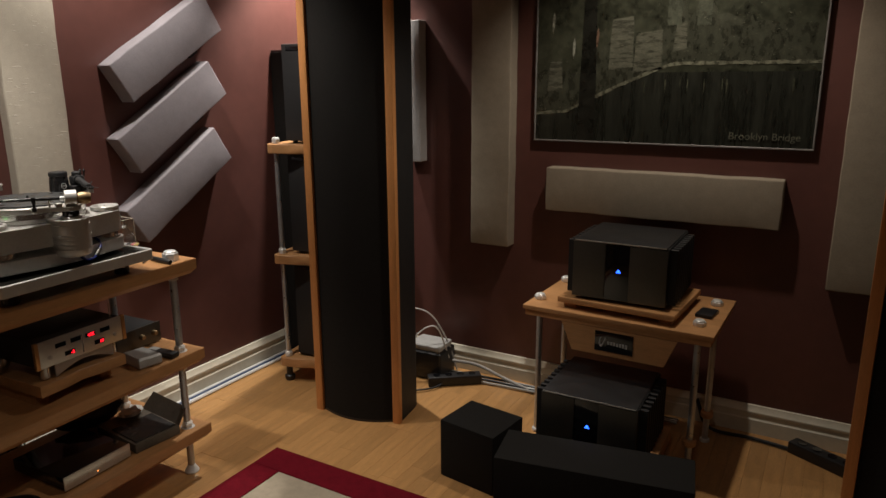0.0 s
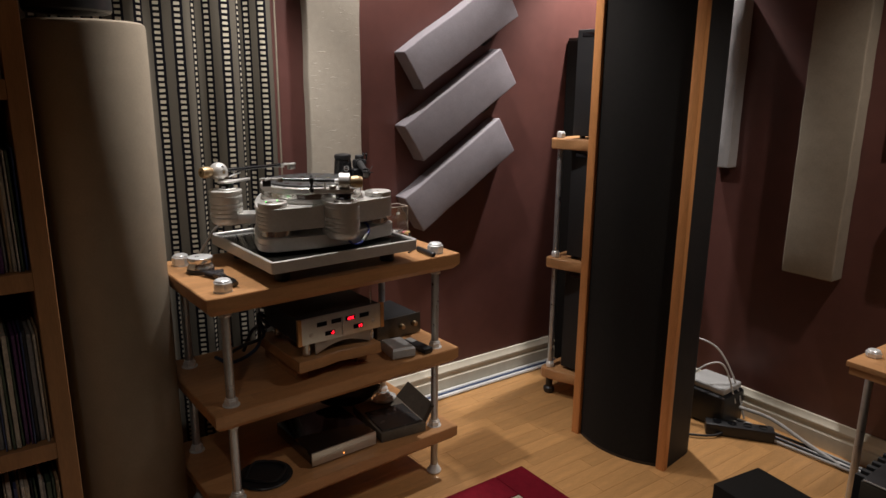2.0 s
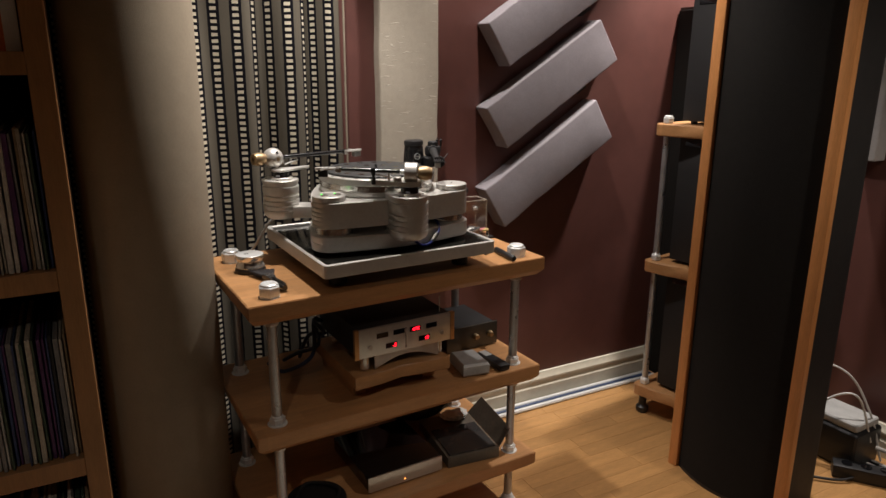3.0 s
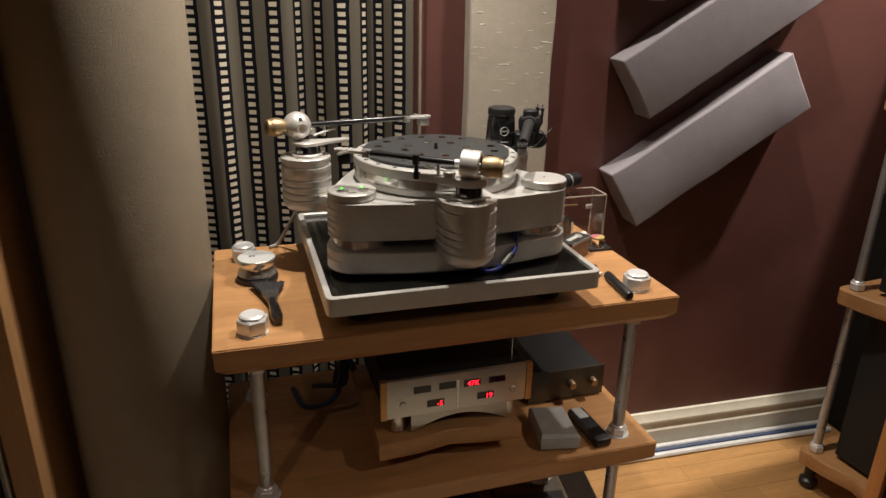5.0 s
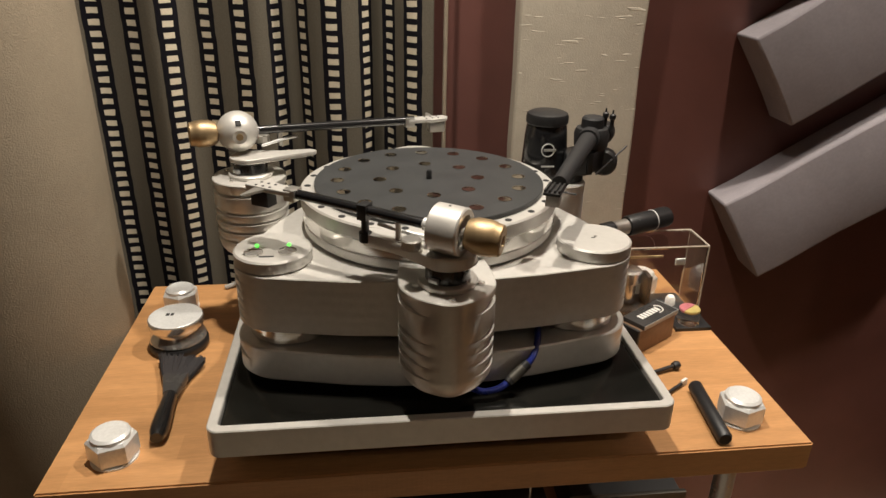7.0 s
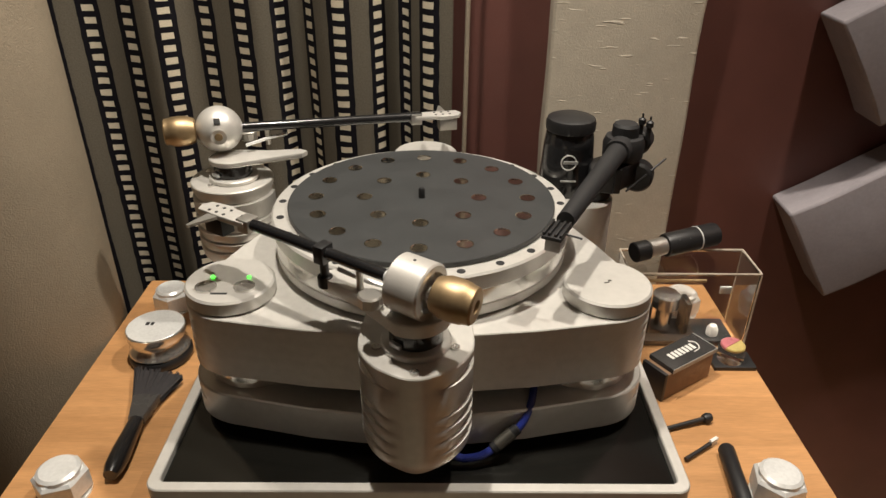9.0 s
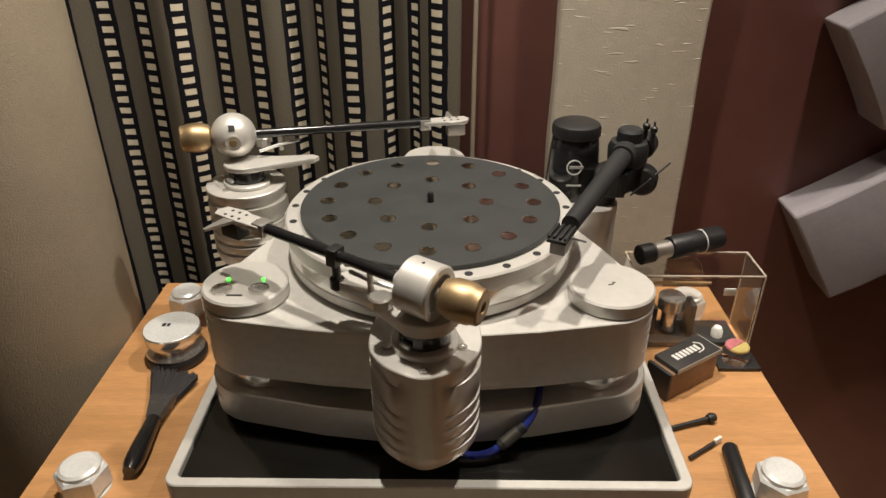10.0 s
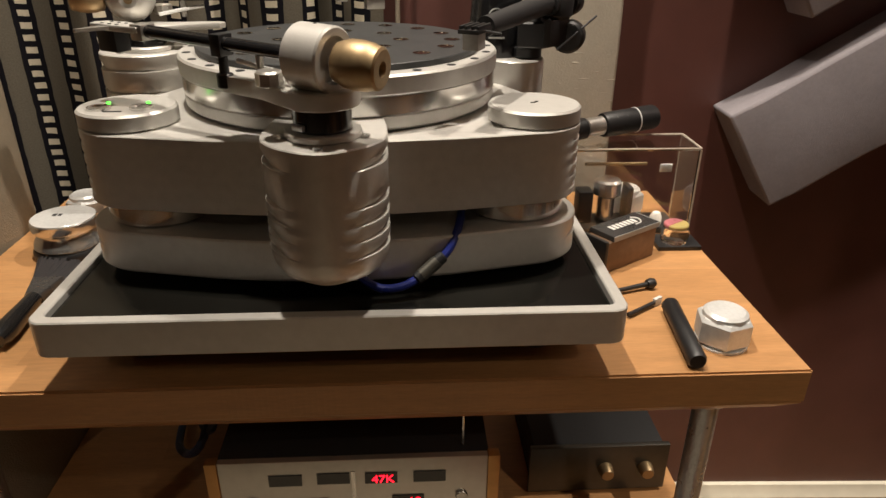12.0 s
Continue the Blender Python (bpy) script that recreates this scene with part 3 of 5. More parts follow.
# ---- hardware used on both racks ----
def nut(bm, r, z0, z1, x, y, turn=0.0):
    out = [(x + r * math.cos(math.pi * k / 3 + turn), y + r * math.sin(math.pi * k / 3 + turn)) for k in range(6)]
    prism(bm, out, z0, z1, r * 0.12)
    lathe(bm, [(r * 0.80, z1 - 0.001), (r * 0.78, z1 + 0.0035), (r * 0.66, z1 + 0.006), (0, z1 + 0.0065)], Matrix.Translation((x, y, 0)), 24)


def washer(bm, r, z, x, y):
    lathe(bm, [(0, z), (r, z), (r, z + 0.002), (0, z + 0.002)], Matrix.Translation((x, y, 0)), 24)


# ---- turntable rack (local x to the north, y to the west wall) ----
R = pose(-2.013, 1.541, 0, 0, 0, 92.5)
LEGS = [(-0.381, 0.055), (0.381, 0.055), (-0.385, 0.411), (0.385, 0.411)]


def hifi_rack():
    th = thing("equipment_rack", R, "three-tier beech rack on threaded steel rods with chunky shelves", "rack")
    for top, thick in ((0.858, 0.058), (0.505, 0.058), (0.192, 0.058)):
        bm = B()
        c = 0.020
        prof = [(0.0, top), (0.0, top - thick + c), (c, top - thick), (0.49 - c, top - thick), (0.49, top - thick + c), (0.49, top)]
        a = [bm.verts.new((-0.450 + (0.018 if z < top - thick + 0.005 else 0), y, z)) for y, z in prof]
        b = [bm.verts.new((0.450 - (0.018 if z < top - thick + 0.005 else 0), y, z)) for y, z in prof]
        for k in range(6):
            n = (k + 1) % 6
            bm.faces.new((a[k], a[n], b[n], b[k]))
        bm.faces.new(a)
        bm.faces.new(b)
        bmesh.ops.bevel(bm, geom=list(bm.edges), offset=0.0022, segments=2, affect="EDGES")
        part("shelf", bm, M_BEECH, th)
    for x, y in LEGS:
        for z0, z1 in ((0.505, 0.800), (0.192, 0.447), (0.0, 0.134)):
            bm = B()
            sweep(bm, [(x, y, z0), (x, y, z1)], 0.0135, 16)
            part("rod", bm, M_ROD, th)
        for z in (0.507, 0.194):
            bm = B()
            washer(bm, 0.026, z - 0.002, x, y)
            nut(bm, 0.021, z, z + 0.018, x, y, 0.3 + x)
            part("lock_nut", bm, M_ZINC, th)
        for z in (0.800, 0.447):
            bm = B()
            nut(bm, 0.020, z - 0.017, z - 0.008, x, y, 0.1)
            part("under_nut", bm, M_ZINC, th)
        bm = B()
        lathe(bm, [(0, 0.0), (0.026, 0.0), (0.028, 0.006), (0.018, 0.022), (0.015, 0.030), (0, 0.030)], Matrix.Translation((x, y, 0)), 24)
        part("foot", bm, M_ZINC, th)
        bm = B()
        washer(bm, 0.0265, 0.858, x, y)
        nut(bm, 0.028, 0.860, 0.889, x, y, 0.25 + 0.9 * y)
        part("cap_nut", bm, M_ZINC, th, "large zinc-plated hexagon cap nut")
    return th


hifi_rack()


# ---- turntable ----
T = R @ pose(-0.002, 0.227, 0.935)


def plinth_tray():
    th = thing("isolation_platform", R @ pose(0.000, 0.234, 0.858), "silver-framed platform with a black glass top", "platform")
    w, d = 0.2595, 0.2445
    bm = B()
    t = 0.0115

    def corner_rect(a, c, r):
        out = []
        for cx, cy, q in ((a - r, c - r, 0), (r - a, c - r, 90), (r - a, r - c, 180), (a - r, r - c, 270)):
            out += [(cx + r * math.cos(radians(q + 15 * k)), cy + r * math.sin(radians(q + 15 * k))) for k in range(7)]
        return out

    b = 0.0012
    outer, inner = (w, d, 0.014), (w - t, d - t, 0.006)
    loops = []
    for (a, c, r), h in ((inner, 0.046), (inner, 0.0768), ((w - t + b, d - t + b, 0.0072), 0.078), ((w - b, d - b, 0.0128), 0.078), (outer, 0.0768), (outer, 0.0442), ((w - b, d - b, 0.0128), 0.043), ((w - t, d - t, 0.006), 0.043)):
        loops.append([bm.verts.new((x, y, h)) for x, y in corner_rect(a, c, r)])
    for p, q in zip(loops, loops[1:] + loops[:1]):
        for k in range(len(p)):
            n = (k + 1) % len(p)
            bm.faces.new((p[k], p[n], q[n], q[k]))
    bmesh.ops.recalc_face_normals(bm, faces=bm.faces)
    part("frame", bm, M_SATIN, th, "satin silver metal frame")
    bm = B()
    shape(bm, -w + t + 0.0003, w - t - 0.0003, -d + t + 0.0003, d - t - 0.0003, 0.0435, 0.0735, 0.0055)
    part("glass_top", bm, M_INLAY, th, "glossy black glass inlay")
    for x in (-0.19, 0.19):
        for y in (-0.16, 0.16):
            bm = B()
            drum(bm, 0.024, 0.0, 0.0432, Matrix.Translation((x, y, 0)), 24)
            part("foot", bm, M_BLACK, th)


plinth_tray()


def tri(r_corner, R0=0.206, bulge=0.022):
    """Rounded three-cornered plan, corners to front-left, front-right and back."""
    pts = []
    for a0 in (210, 330, 90):
        c = Vector((R0 * math.cos(radians(a0)), R0 * math.sin(radians(a0))))
        for k in range(-9, 10):
            a = radians(a0 + k * 47 / 9)
            pts.append((c.x + r_corner * math.cos(a), c.y + r_corner * math.sin(a)))
        b0 = a0 + 60
        n = Vector((math.cos(radians(b0)), math.sin(radians(b0))))
        side = Vector((-n.y, n.x))
        for s in (-0.6, -0.3, 0, 0.3, 0.6):
            q = n * (R0 * 0.5 + r_corner + bulge * (1 - s * s)) + side * (s * R0 * 0.866)
            pts.append((q.x, q.y))
    return pts


def tower_plan(a0, reach=0.224, size=1.0):
    """Blunt arrow-shaped plan of an arm tower, pointing away from the platter."""
    n = Vector((math.cos(radians(a0)), math.sin(radians(a0)), 0))
    s = Vector((-n.y, n.x, 0))
    half = [(-0.059, 0.047), (-0.025, 0.0505), (0.005, 0.0495), (0.028, 0.036), (0.042, 0.016), (0.0465, 0.0)]
    if size < 1.0:
        half = [(-0.050, 0.004), (-0.042, 0.028), (-0.020, 0.046), (0.005, 0.0495), (0.028, 0.038), (0.042, 0.016), (0.0465, 0.0)]
    way = [(f, -g) for f, g in half] + [(f, g) for f, g in half[-2::-1]]
    return [(p.x, p.y) for p in smooth([n * (reach + f * size) + s * g * size for f, g in way], 4)]


def cut_body(bm, plan, levels, weight):
    """Upright body over a plan; levels of (height, inset, cut); insets of cuts fade by weight(offset from the middle)."""
    c = Vector((sum(p[0] for p in plan) / len(plan), sum(p[1] for p in plan) / len(plan)))
    rings = []
    for z, inset, cut in levels:
        ring = []
        for p in plan:
            d = Vector(p) - c
            q = c + d * (1 - inset * (weight(d) if cut else 1.0) / d.length)
            ring.append(bm.verts.new((q.x, q.y, z)))
        rings.append(ring)
    m = len(plan)
    for a, b in zip(rings, rings[1:]):
        for k in range(m):
            bm.faces.new((a[k], a[(k + 1) % m], b[(k + 1) % m], b[k]))
    bm.faces.new(rings[0][::-1])
    bm.faces.new(rings[-1])


def tower_body(bm, plan, a0, z0, z1, count):
    """Tower with a rounded foot; the cuts run out towards the nose, so they show on the flanks only."""
    s = Vector((-math.sin(radians(a0)), math.cos(radians(a0))))
    levels = [(z0, 0.0150, 0), (z0 + 0.004, 0.0075, 0), (z0 + 0.011, 0.0026, 0), (z0 + 0.020, 0.0005, 0)]
    for k in range(count):
        z = z0 + 0.026 + 0.0140 * k
        levels += [(z - 0.0010, 0.0, 0), (z, 0.0042, 1), (z + 0.0060, 0.0, 0)]
    levels += [(z1 - 0.0185, 0.0, 0), (z1 - 0.0175, 0.0050, 1), (z1 - 0.0075, 0.0, 0), (z1 - 0.0010, 0.0, 0), (z1, 0.0010, 0)]
    cut_body(bm, plan, levels, lambda d: 0.8 if a0 != 270 else min(1.0, abs(d.dot(s)) / 0.046) ** 3)


def turntable():
    th = thing("turntable", T, "large silver three-cornered turntable with arm towers on the platform", "turntable")
    z = lambda v: v - 0.935  # noqa: E731
    for a0 in (210, 330, 90):
        c = Matrix.Translation((0.200 * math.cos(radians(a0)), 0.200 * math.sin(radians(a0)), 0))
        bm = B()
        lathe(bm, [(0, 0.0), (0.030, 0.0), (0.030, 0.0065), (0, 0.0065)], c, 24)
        part("base_foot", bm, M_BLACK, th)
        bm = B()
        drum(bm, 0.0500, z(0.9837), z(1.0043), c, 48)
        part("suspension_foot", bm, M_CHROME, th, "polished round foot between plinth and body")
        bm = B()
        far, top = (0.222, 1.0990) if a0 == 90 else (0.217, 1.0890)
        drum(bm, 0.0438, z(1.0732), z(top), Matrix.Translation((far * math.cos(radians(a0)), far * math.sin(radians(a0)), 0)), 48, 0.002)
        pod = part("corner_pod", bm, M_SATIN, th, "flat round silver corner pod")
        if a0 == 330:
            bm = B()
            qx, qy = 0.217 * math.cos(radians(a0)), 0.217 * math.sin(radians(a0))
            sweep(bm, smooth([(qx + 0.004, qy + 0.002, z(1.0894)), (qx + 0.001, qy + 0.0025, z(1.0894)), (qx + 0.001, qy - 0.001, z(1.0894)), (qx - 0.004, qy - 0.002, z(1.0894))]), 0.0005, 6)
            part("engraved_mark", bm, M_AMP, pod)
        if a0 == 210:
            px, py = 0.217 * math.cos(radians(a0)), 0.217 * math.sin(radians(a0))
            for dx, dy in ((-0.018, 0.004), (0.018, 0.004)):
                bm = B()
                drum(bm, 0.0018, z(1.0891), z(1.0907), Matrix.Translation((px + dx, py + dy, 0)), 10, 0.0003)
                part("indicator_light", bm, M_GREENLED, pod, "tiny green indicator light")
            for dx, dy in ((-0.019, -0.016), (0.018, -0.015)):
                bm = B()
                lathe(bm, [(0.0105, z(1.0891)), (0.0105, z(1.0913)), (0.0090, z(1.0913)), (0.0085, z(1.0903)), (0, z(1.0903))], Matrix.Translation((px + dx, py + dy, 0)), 24)
                part("push_button", bm, M_CHROME, pod, "round chrome push button")
            bm = B()
            shape(bm, px - 0.012, px + 0.004, py - 0.0275, py - 0.0250, z(1.0891), z(1.0896))
            part("engraved_mark", bm, M_MATTE, pod)
    bm = B()
    levels = [(z(0.9420), 0.003, 0), (z(0.9450), 0.0, 0), (z(0.9630), 0.0, 0), (z(0.9640), 0.0035, 1), (z(0.9695), 0.0, 0), (z(0.9815), 0.0, 0), (z(0.9830), 0.0015, 0)]
    cut_body(bm, tri(0.054, 0.210, 0.028), levels, lambda d: min(1.0, max(0.0, (abs(d.x) - 0.212) / 0.020)) ** 2)
    part("lower_plinth", bm, M_SATIN, th, "silver lower plinth")
    bm = B()
    levels = [(z(1.0050), 0.001, 0), (z(1.0060), 0.0, 0)]
    for k in range(5):
        h = z(1.0125 + 0.0118 * k)
        levels += [(h - 0.0010, 0.0, 0), (h, 0.0035, 1), (h + 0.0052, 0.0, 0)]
    levels += [(z(1.0720), 0.0, 0), (z(1.0730), 0.001, 0)]
    cut_body(bm, tri(0.052, 0.209), levels, lambda d: min(1.0, max(0.0, (abs(d.x) - 0.212) / 0.020)) ** 2)
    part("body", bm, M_TURNED, th, "bead-blasted silver body with faint level tool lines")
    for a0, reach, low, high in ((270, 0.212, 0.9700, 1.0875), (154, 0.272, 0.9900, 1.1015), (20, 0.180, 1.0130, 1.0990)):
        bm = B()
        n = Vector((math.cos(radians(a0)), math.sin(radians(a0)), 0))
        s = Vector((-n.y, n.x, 0))
        plan = tower_plan(a0, reach, 1.0)
        if a0 == 154:
            plan = [(n.x * reach + 0.051 * math.cos(2 * math.pi * k / 56), n.y * reach + 0.051 * math.sin(2 * math.pi * k / 56)) for k in range(56)]
        if a0 == 20:
            plan = []
            for k in range(64):
                e = Vector((math.cos(2 * math.pi * k / 64), math.sin(2 * math.pi * k / 64)))
                plan.append(tuple(max((Vector(q) + e * r for q, r in (((0.176, 0.096), 0.037), ((0.197, 0.076), 0.034))), key=lambda p: p.dot(e))))
        if a0 != 270:
            bridge = B()
            prism(bridge, [tuple((n * f + s * g).to_2d()) for f, g in ((0.10, -0.035), (reach, -0.035), (reach, 0.035), (0.10, 0.035))], low + 0.004 - 0.935, low + 0.036 - 0.935, 0.001)
            part("tower_bridge", bridge, M_SATIN, th)
        if a0 == 20:
            ringed(bm, plan, [(low - 0.935, 0.0015), (low - 0.9335, 0.0), (high - 0.9365, 0.0), (high - 0.935, 0.0015)])
        else:
            tower_body(bm, plan, a0, low - 0.935, high - 0.935, 4)
        tw = part("arm_tower", bm, M_SATIN, th, "grooved silver tonearm tower")
        for f, g in ((reach + 0.038, 0.0), (reach + 0.004, 0.034), (reach + 0.004, -0.034)) if a0 != 20 else ():
            bm = B()
            q = n * f + s * g
            lathe(bm, [(0, 0.0001), (0.0042, 0.0001), (0.0040, 0.0022), (0.0022, 0.0024), (0, 0.0010)], Matrix.Translation(q + Vector((0, 0, high - 0.935))), 12)
            part("cap_screw", bm, M_CHROME, tw)
        if a0 != 20:
            bm = B()
            lathe(bm, [(0, 0.0002), (0.0300, 0.0002), (0.0310, 0.0012), (0.0310, 0.0048), (0.0300, 0.0058), (0, 0.0058)], Matrix.Translation(n * (reach - 0.004) + Vector((0, 0, high - 0.935))), 40)
            part("top_ring", bm, M_SATIN, tw)
    # platter
    bm = B()
    drum(bm, 0.150, z(1.0733), z(1.0744), None, 64, 0.0003)
    part("bearing_disc", bm, M_CHROME, th)
    bm = B()
    lathe(bm, [(0, z(1.0745)), (0.1580, z(1.0745)), (0.1605, z(1.0770)), (0.1610, z(1.0870)), (0.1600, z(1.0880)), (0.1590, z(1.0882)), (0.1590, z(1.1058)), (0.1620, z(1.1062)), (0.1630, z(1.1075)), (0.1630, z(1.1220)), (0.1610, z(1.1240)), (0, z(1.1240))], None, 128)
    pl = part("platter", bm, M_SATIN, th, "satin metal platter with drilled rim")
    bm = B()
    lathe(bm, [(0.1592, z(1.0883)), (0.1612, z(1.0890)), (0.1612, z(1.1050)), (0.1592, z(1.1057))], None, 128)
    part("polished_band", bm, M_CHROME, pl, "mirror-polished band round the platter")
    for k in range(24):
        a = 2 * math.pi * k / 24
        bm = B()
        lathe(bm, [(0, z(1.1241)), (0.0042, z(1.1241)), (0.0042, z(1.1245)), (0, z(1.1245))], Matrix.Translation((0.1538 * math.cos(a), 0.1538 * math.sin(a), 0)), 12)
        part("rim_hole", bm, M_MATTE, pl, "dark drilled hole in the rim")
    bm = B()
    drum(bm, 0.1455, z(1.1242), z(1.1302), None, 96, 0.0008)
    mt = part("platter_mat", bm, M_MAT, th, "dark grey perforated platter mat")
    for rad, cnt in ((0.063, 8), (0.1165, 16)):
        for k in range(cnt):
            a = 2 * math.pi * k / cnt
            bm = B()
            lathe(bm, [(0.0080, z(1.13025)), (0.0086, z(1.1305)), (0.0086, z(1.1308)), (0.0078, z(1.1307)), (0.0078, z(1.13025)), (0, z(1.13025))], Matrix.Translation((rad * math.cos(a), rad * math.sin(a), 0)), 20)
            part("mirror_insert", bm, M_MIRROR, mt, "round hole showing the polished platter")
    bm = B()
    lathe(bm, [(0, z(1.1302)), (0.0036, z(1.1302)), (0.0036, z(1.1397)), (0.0025, z(1.1420)), (0, z(1.1425))], None, 16)
    part("spindle", bm, M_MATTE, th)
    # blue cable from the front tower
    bm = B()
    sweep(bm, smooth([(0.012, -0.196, z(0.9755)), (0.022, -0.199, z(0.9560)), (0.040, -0.202, z(0.9440)), (0.058, -0.201, z(0.9440)), (0.072, -0.196, z(0.9480)), (0.086, -0.190, z(0.9570)), (0.102, -0.183, z(0.9700)), (0.112, -0.168, z(0.9840)), (0.118, -0.140, z(0.9930)), (0.120, -0.110, z(0.9940))]), 0.0040, 10)
    cb = part("tonearm_cable", bm, M_BLUE, th, "dark blue tonearm cable")
    bm = B()
    d = Vector((0.030, 0.013, 0.022))
    drum(bm, 0.0060, 0.0, 0.034, along((0.073, -0.1955, z(0.9480)), d), 16)
    part("plug", bm, M_BLACK, cb)
    bm = B()
    drum(bm, 0.0064, 0.0, 0.022, along((0.077, -0.1938, z(0.9509)), d), 16)
    part("collar", bm, M_AMP, cb)
    bm = B()
    sweep(bm, smooth([(-0.225, 0.175, z(0.9890)), (-0.250, 0.190, z(0.9700)), (-0.264, 0.200, z(0.9550)), (-0.285, 0.224, z(0.9100)), (-0.305, 0.248, z(0.8680)), (-0.325, 0.240, z(0.8620))]), 0.0042, 8)
    part("tonearm_cable", bm, M_GREYCABLE, th, "pale grey tonearm cable hanging to the shelf")
    return th


turntable()


def tonearm(name, pivot, head, tail, base, label, ball):
    """Positions in turntable coordinates: bearing, cartridge end, counterweight end, tower top below the bearing."""
    th = thing(name, T, label, "tonearm", "silver tonearms")
    p, h, w, b = Vector(pivot), Vector(head), Vector(tail), Vector(base)
    d = (h - p).normalized()
    side = d.cross(Vector((0, 0, 1))).normalized()
    bm = B()
    drum(bm, 0.0235, b.z, p.z - 0.0368, Matrix.Translation((b.x, b.y, 0)), 32)
    part("arm_base", bm, M_CARBON, th, "glossy black arm base collar")
    bm = B()
    shape(bm, -0.006, 0.006, -0.0275, -0.0238, b.z + 0.003, b.z + 0.008, 0.001)
    bm.transform(Matrix.Translation((b.x, b.y, 0)) @ Matrix.Rotation(-0.7, 4, "Z"))
    part("terminal_block", bm, M_ROD, th)
    # lift platform
    ang = math.atan2(d.y, d.x)
    bm = B()
    out = []
    for k in range(13):
        a = math.pi / 2 + math.pi * k / 12
        out.append((0.031 * math.cos(a), 0.031 * math.sin(a)))
    out += [(0.050, -0.020), (0.096, -0.010), (0.104, 0.0), (0.096, 0.009), (0.050, 0.014)]
    prism(bm, [(q[0] * (0.9 if ball else 1.0), q[1] * (0.8 if ball else 1.0)) for q in out], -0.0072, -0.0005 if ball else 0.0060, 0.001, Matrix.Translation((b.x, b.y, p.z - 0.029)) @ Matrix.Rotation(ang, 4, "Z"))
    part("lift_platform", bm, M_SATIN, th)
    bm = B()
    sweep(bm, smooth([p + d * 0.03 + side * 0.012 + Vector((0, 0, -0.020)), p + d * 0.055 + side * 0.004 + Vector((0, 0, -0.016)), p + d * 0.082 + Vector((0, 0, -0.012))]), 0.0022, 8)
    part("lift_lever", bm, M_ZINC, th)
    bm = B()
    drum(bm, 0.0108, 0.0, 0.012, Matrix.Translation(p + d * 0.034 + side * -0.017 + Vector((0, 0, -0.0228))), 9, 0.0015)
    part("thumb_knob", bm, M_SILVER, th, "ribbed silver thumb knob")
    bm = B()
    drum(bm, 0.0032, 0.0, 0.020, Matrix.Translation(p + d * 0.058 + Vector((0, 0, -0.0245))), 12, 0.0006)
    part("lift_post", bm, M_SILVER, th)
    if not ball:
        bm = B()
        shape(bm, -0.0055, 0.0055, -0.0075, 0.0075, -0.010, 0.0075, 0.001)
        drum(bm, 0.0042, -0.024, -0.0102, None, 12, 0.0004)
        drum(bm, 0.0070, -0.036, -0.0242, None, 16, 0.001)
        bm.transform(Matrix.Translation(p + d * 0.098) @ Matrix.Rotation(ang, 4, "Z"))
        part("arm_rest", bm, M_BLACK, th, "black arm rest clip")
    # bearing housing
    bm = B()
    if ball:
        lathe(bm, [(0.0285 * math.cos(a), 0.0285 * math.sin(a)) for a in (math.pi * (k / 20 - 0.5) for k in range(21))], Matrix.Translation(p), 48)
    else:
        lathe(bm, [(0, -0.0165), (0.0235, -0.0165), (0.0250, -0.0150), (0.0250, 0.0150), (0.0235, 0.0165), (0.0180, 0.0165), (0.0160, 0.0115), (0, 0.0115)], along(p, -d), 56)
    hs = part("bearing_housing", bm, M_SATIN, th, "rounded satin silver bearing housing")
    if ball:
        bm = B()
        lathe(bm, [(0.0105, 0.0262), (0.0112, 0.0284), (0.0096, 0.0292), (0.0084, 0.0288), (0, 0.0288)], along(p, (0.25, -1, -0.05)), 24)
        part("bearing_cap", bm, M_SATIN, hs)
        bm = B()
        shape(bm, -0.0038, 0.0038, -0.0042, 0.0042, 0.0, 0.0008, 0.0002)
        for v in bm.verts:
            v.co = along(p + Vector((0.25, -1, 0.75)).normalized() * 0.0283, (0.25, -1, 0.75)) @ v.co
        part("bearing_badge", bm, M_MATTE, hs)
        bm = B()
        lathe(bm, [(0, 0.0287), (0.0050, 0.0287), (0.0047, 0.0300), (0, 0.0302)], along(p, (0.25, -1, -0.05)), 12)
        part("bearing_screw", bm, M_BRASS, hs, "small brass centre screw")
    else:
        bm = B()
        drum(bm, 0.0015, 0.0246, 0.0254, Matrix.Translation(p), 8, 0.0002)
        part("set_screw", bm, M_MATTE, hs)
    # tube
    bm = B()
    sweep(bm, [p + d * 0.014, h - d * 0.026], 0.0062 if ball else 0.0056, 16)
    tb = part("arm_tube", bm, M_CARBON, th, "glossy black carbon tube")
    bm = B()
    drum(bm, 0.0068, 0.0, 0.014, along(p + d * 0.0150, d), 20)
    part("tube_collar", bm, M_ZINC, tb)
    # counterweight
    back = (w - p).normalized()
    far = (w - p).length
    bm = B()
    sweep(bm, [p + back * 0.012, p + back * (far - 0.014)], 0.0052, 12)
    part("weight_stub", bm, M_ZINC, th)
    bm = B()
    lathe(bm, [(0, -0.0175), (0.0120, -0.0175), (0.0150, -0.0160), (0.0182, -0.0070), (0.0186, 0.0030), (0.0178, 0.0110), (0.0168, 0.0125), (0.0160, 0.0185), (0.0140, 0.0200), (0.0060, 0.0200), (0.0055, 0.0140), (0, 0.0140)], along(w - back * 0.003, back), 40)
    part("counterweight", bm, M_BRASS, th, "brushed brass counterweight")
    # headshell
    hm = Matrix.Translation(h) @ Matrix.Rotation(ang, 4, "Z") @ Matrix.Scale(1.2, 4)
    bm = B()
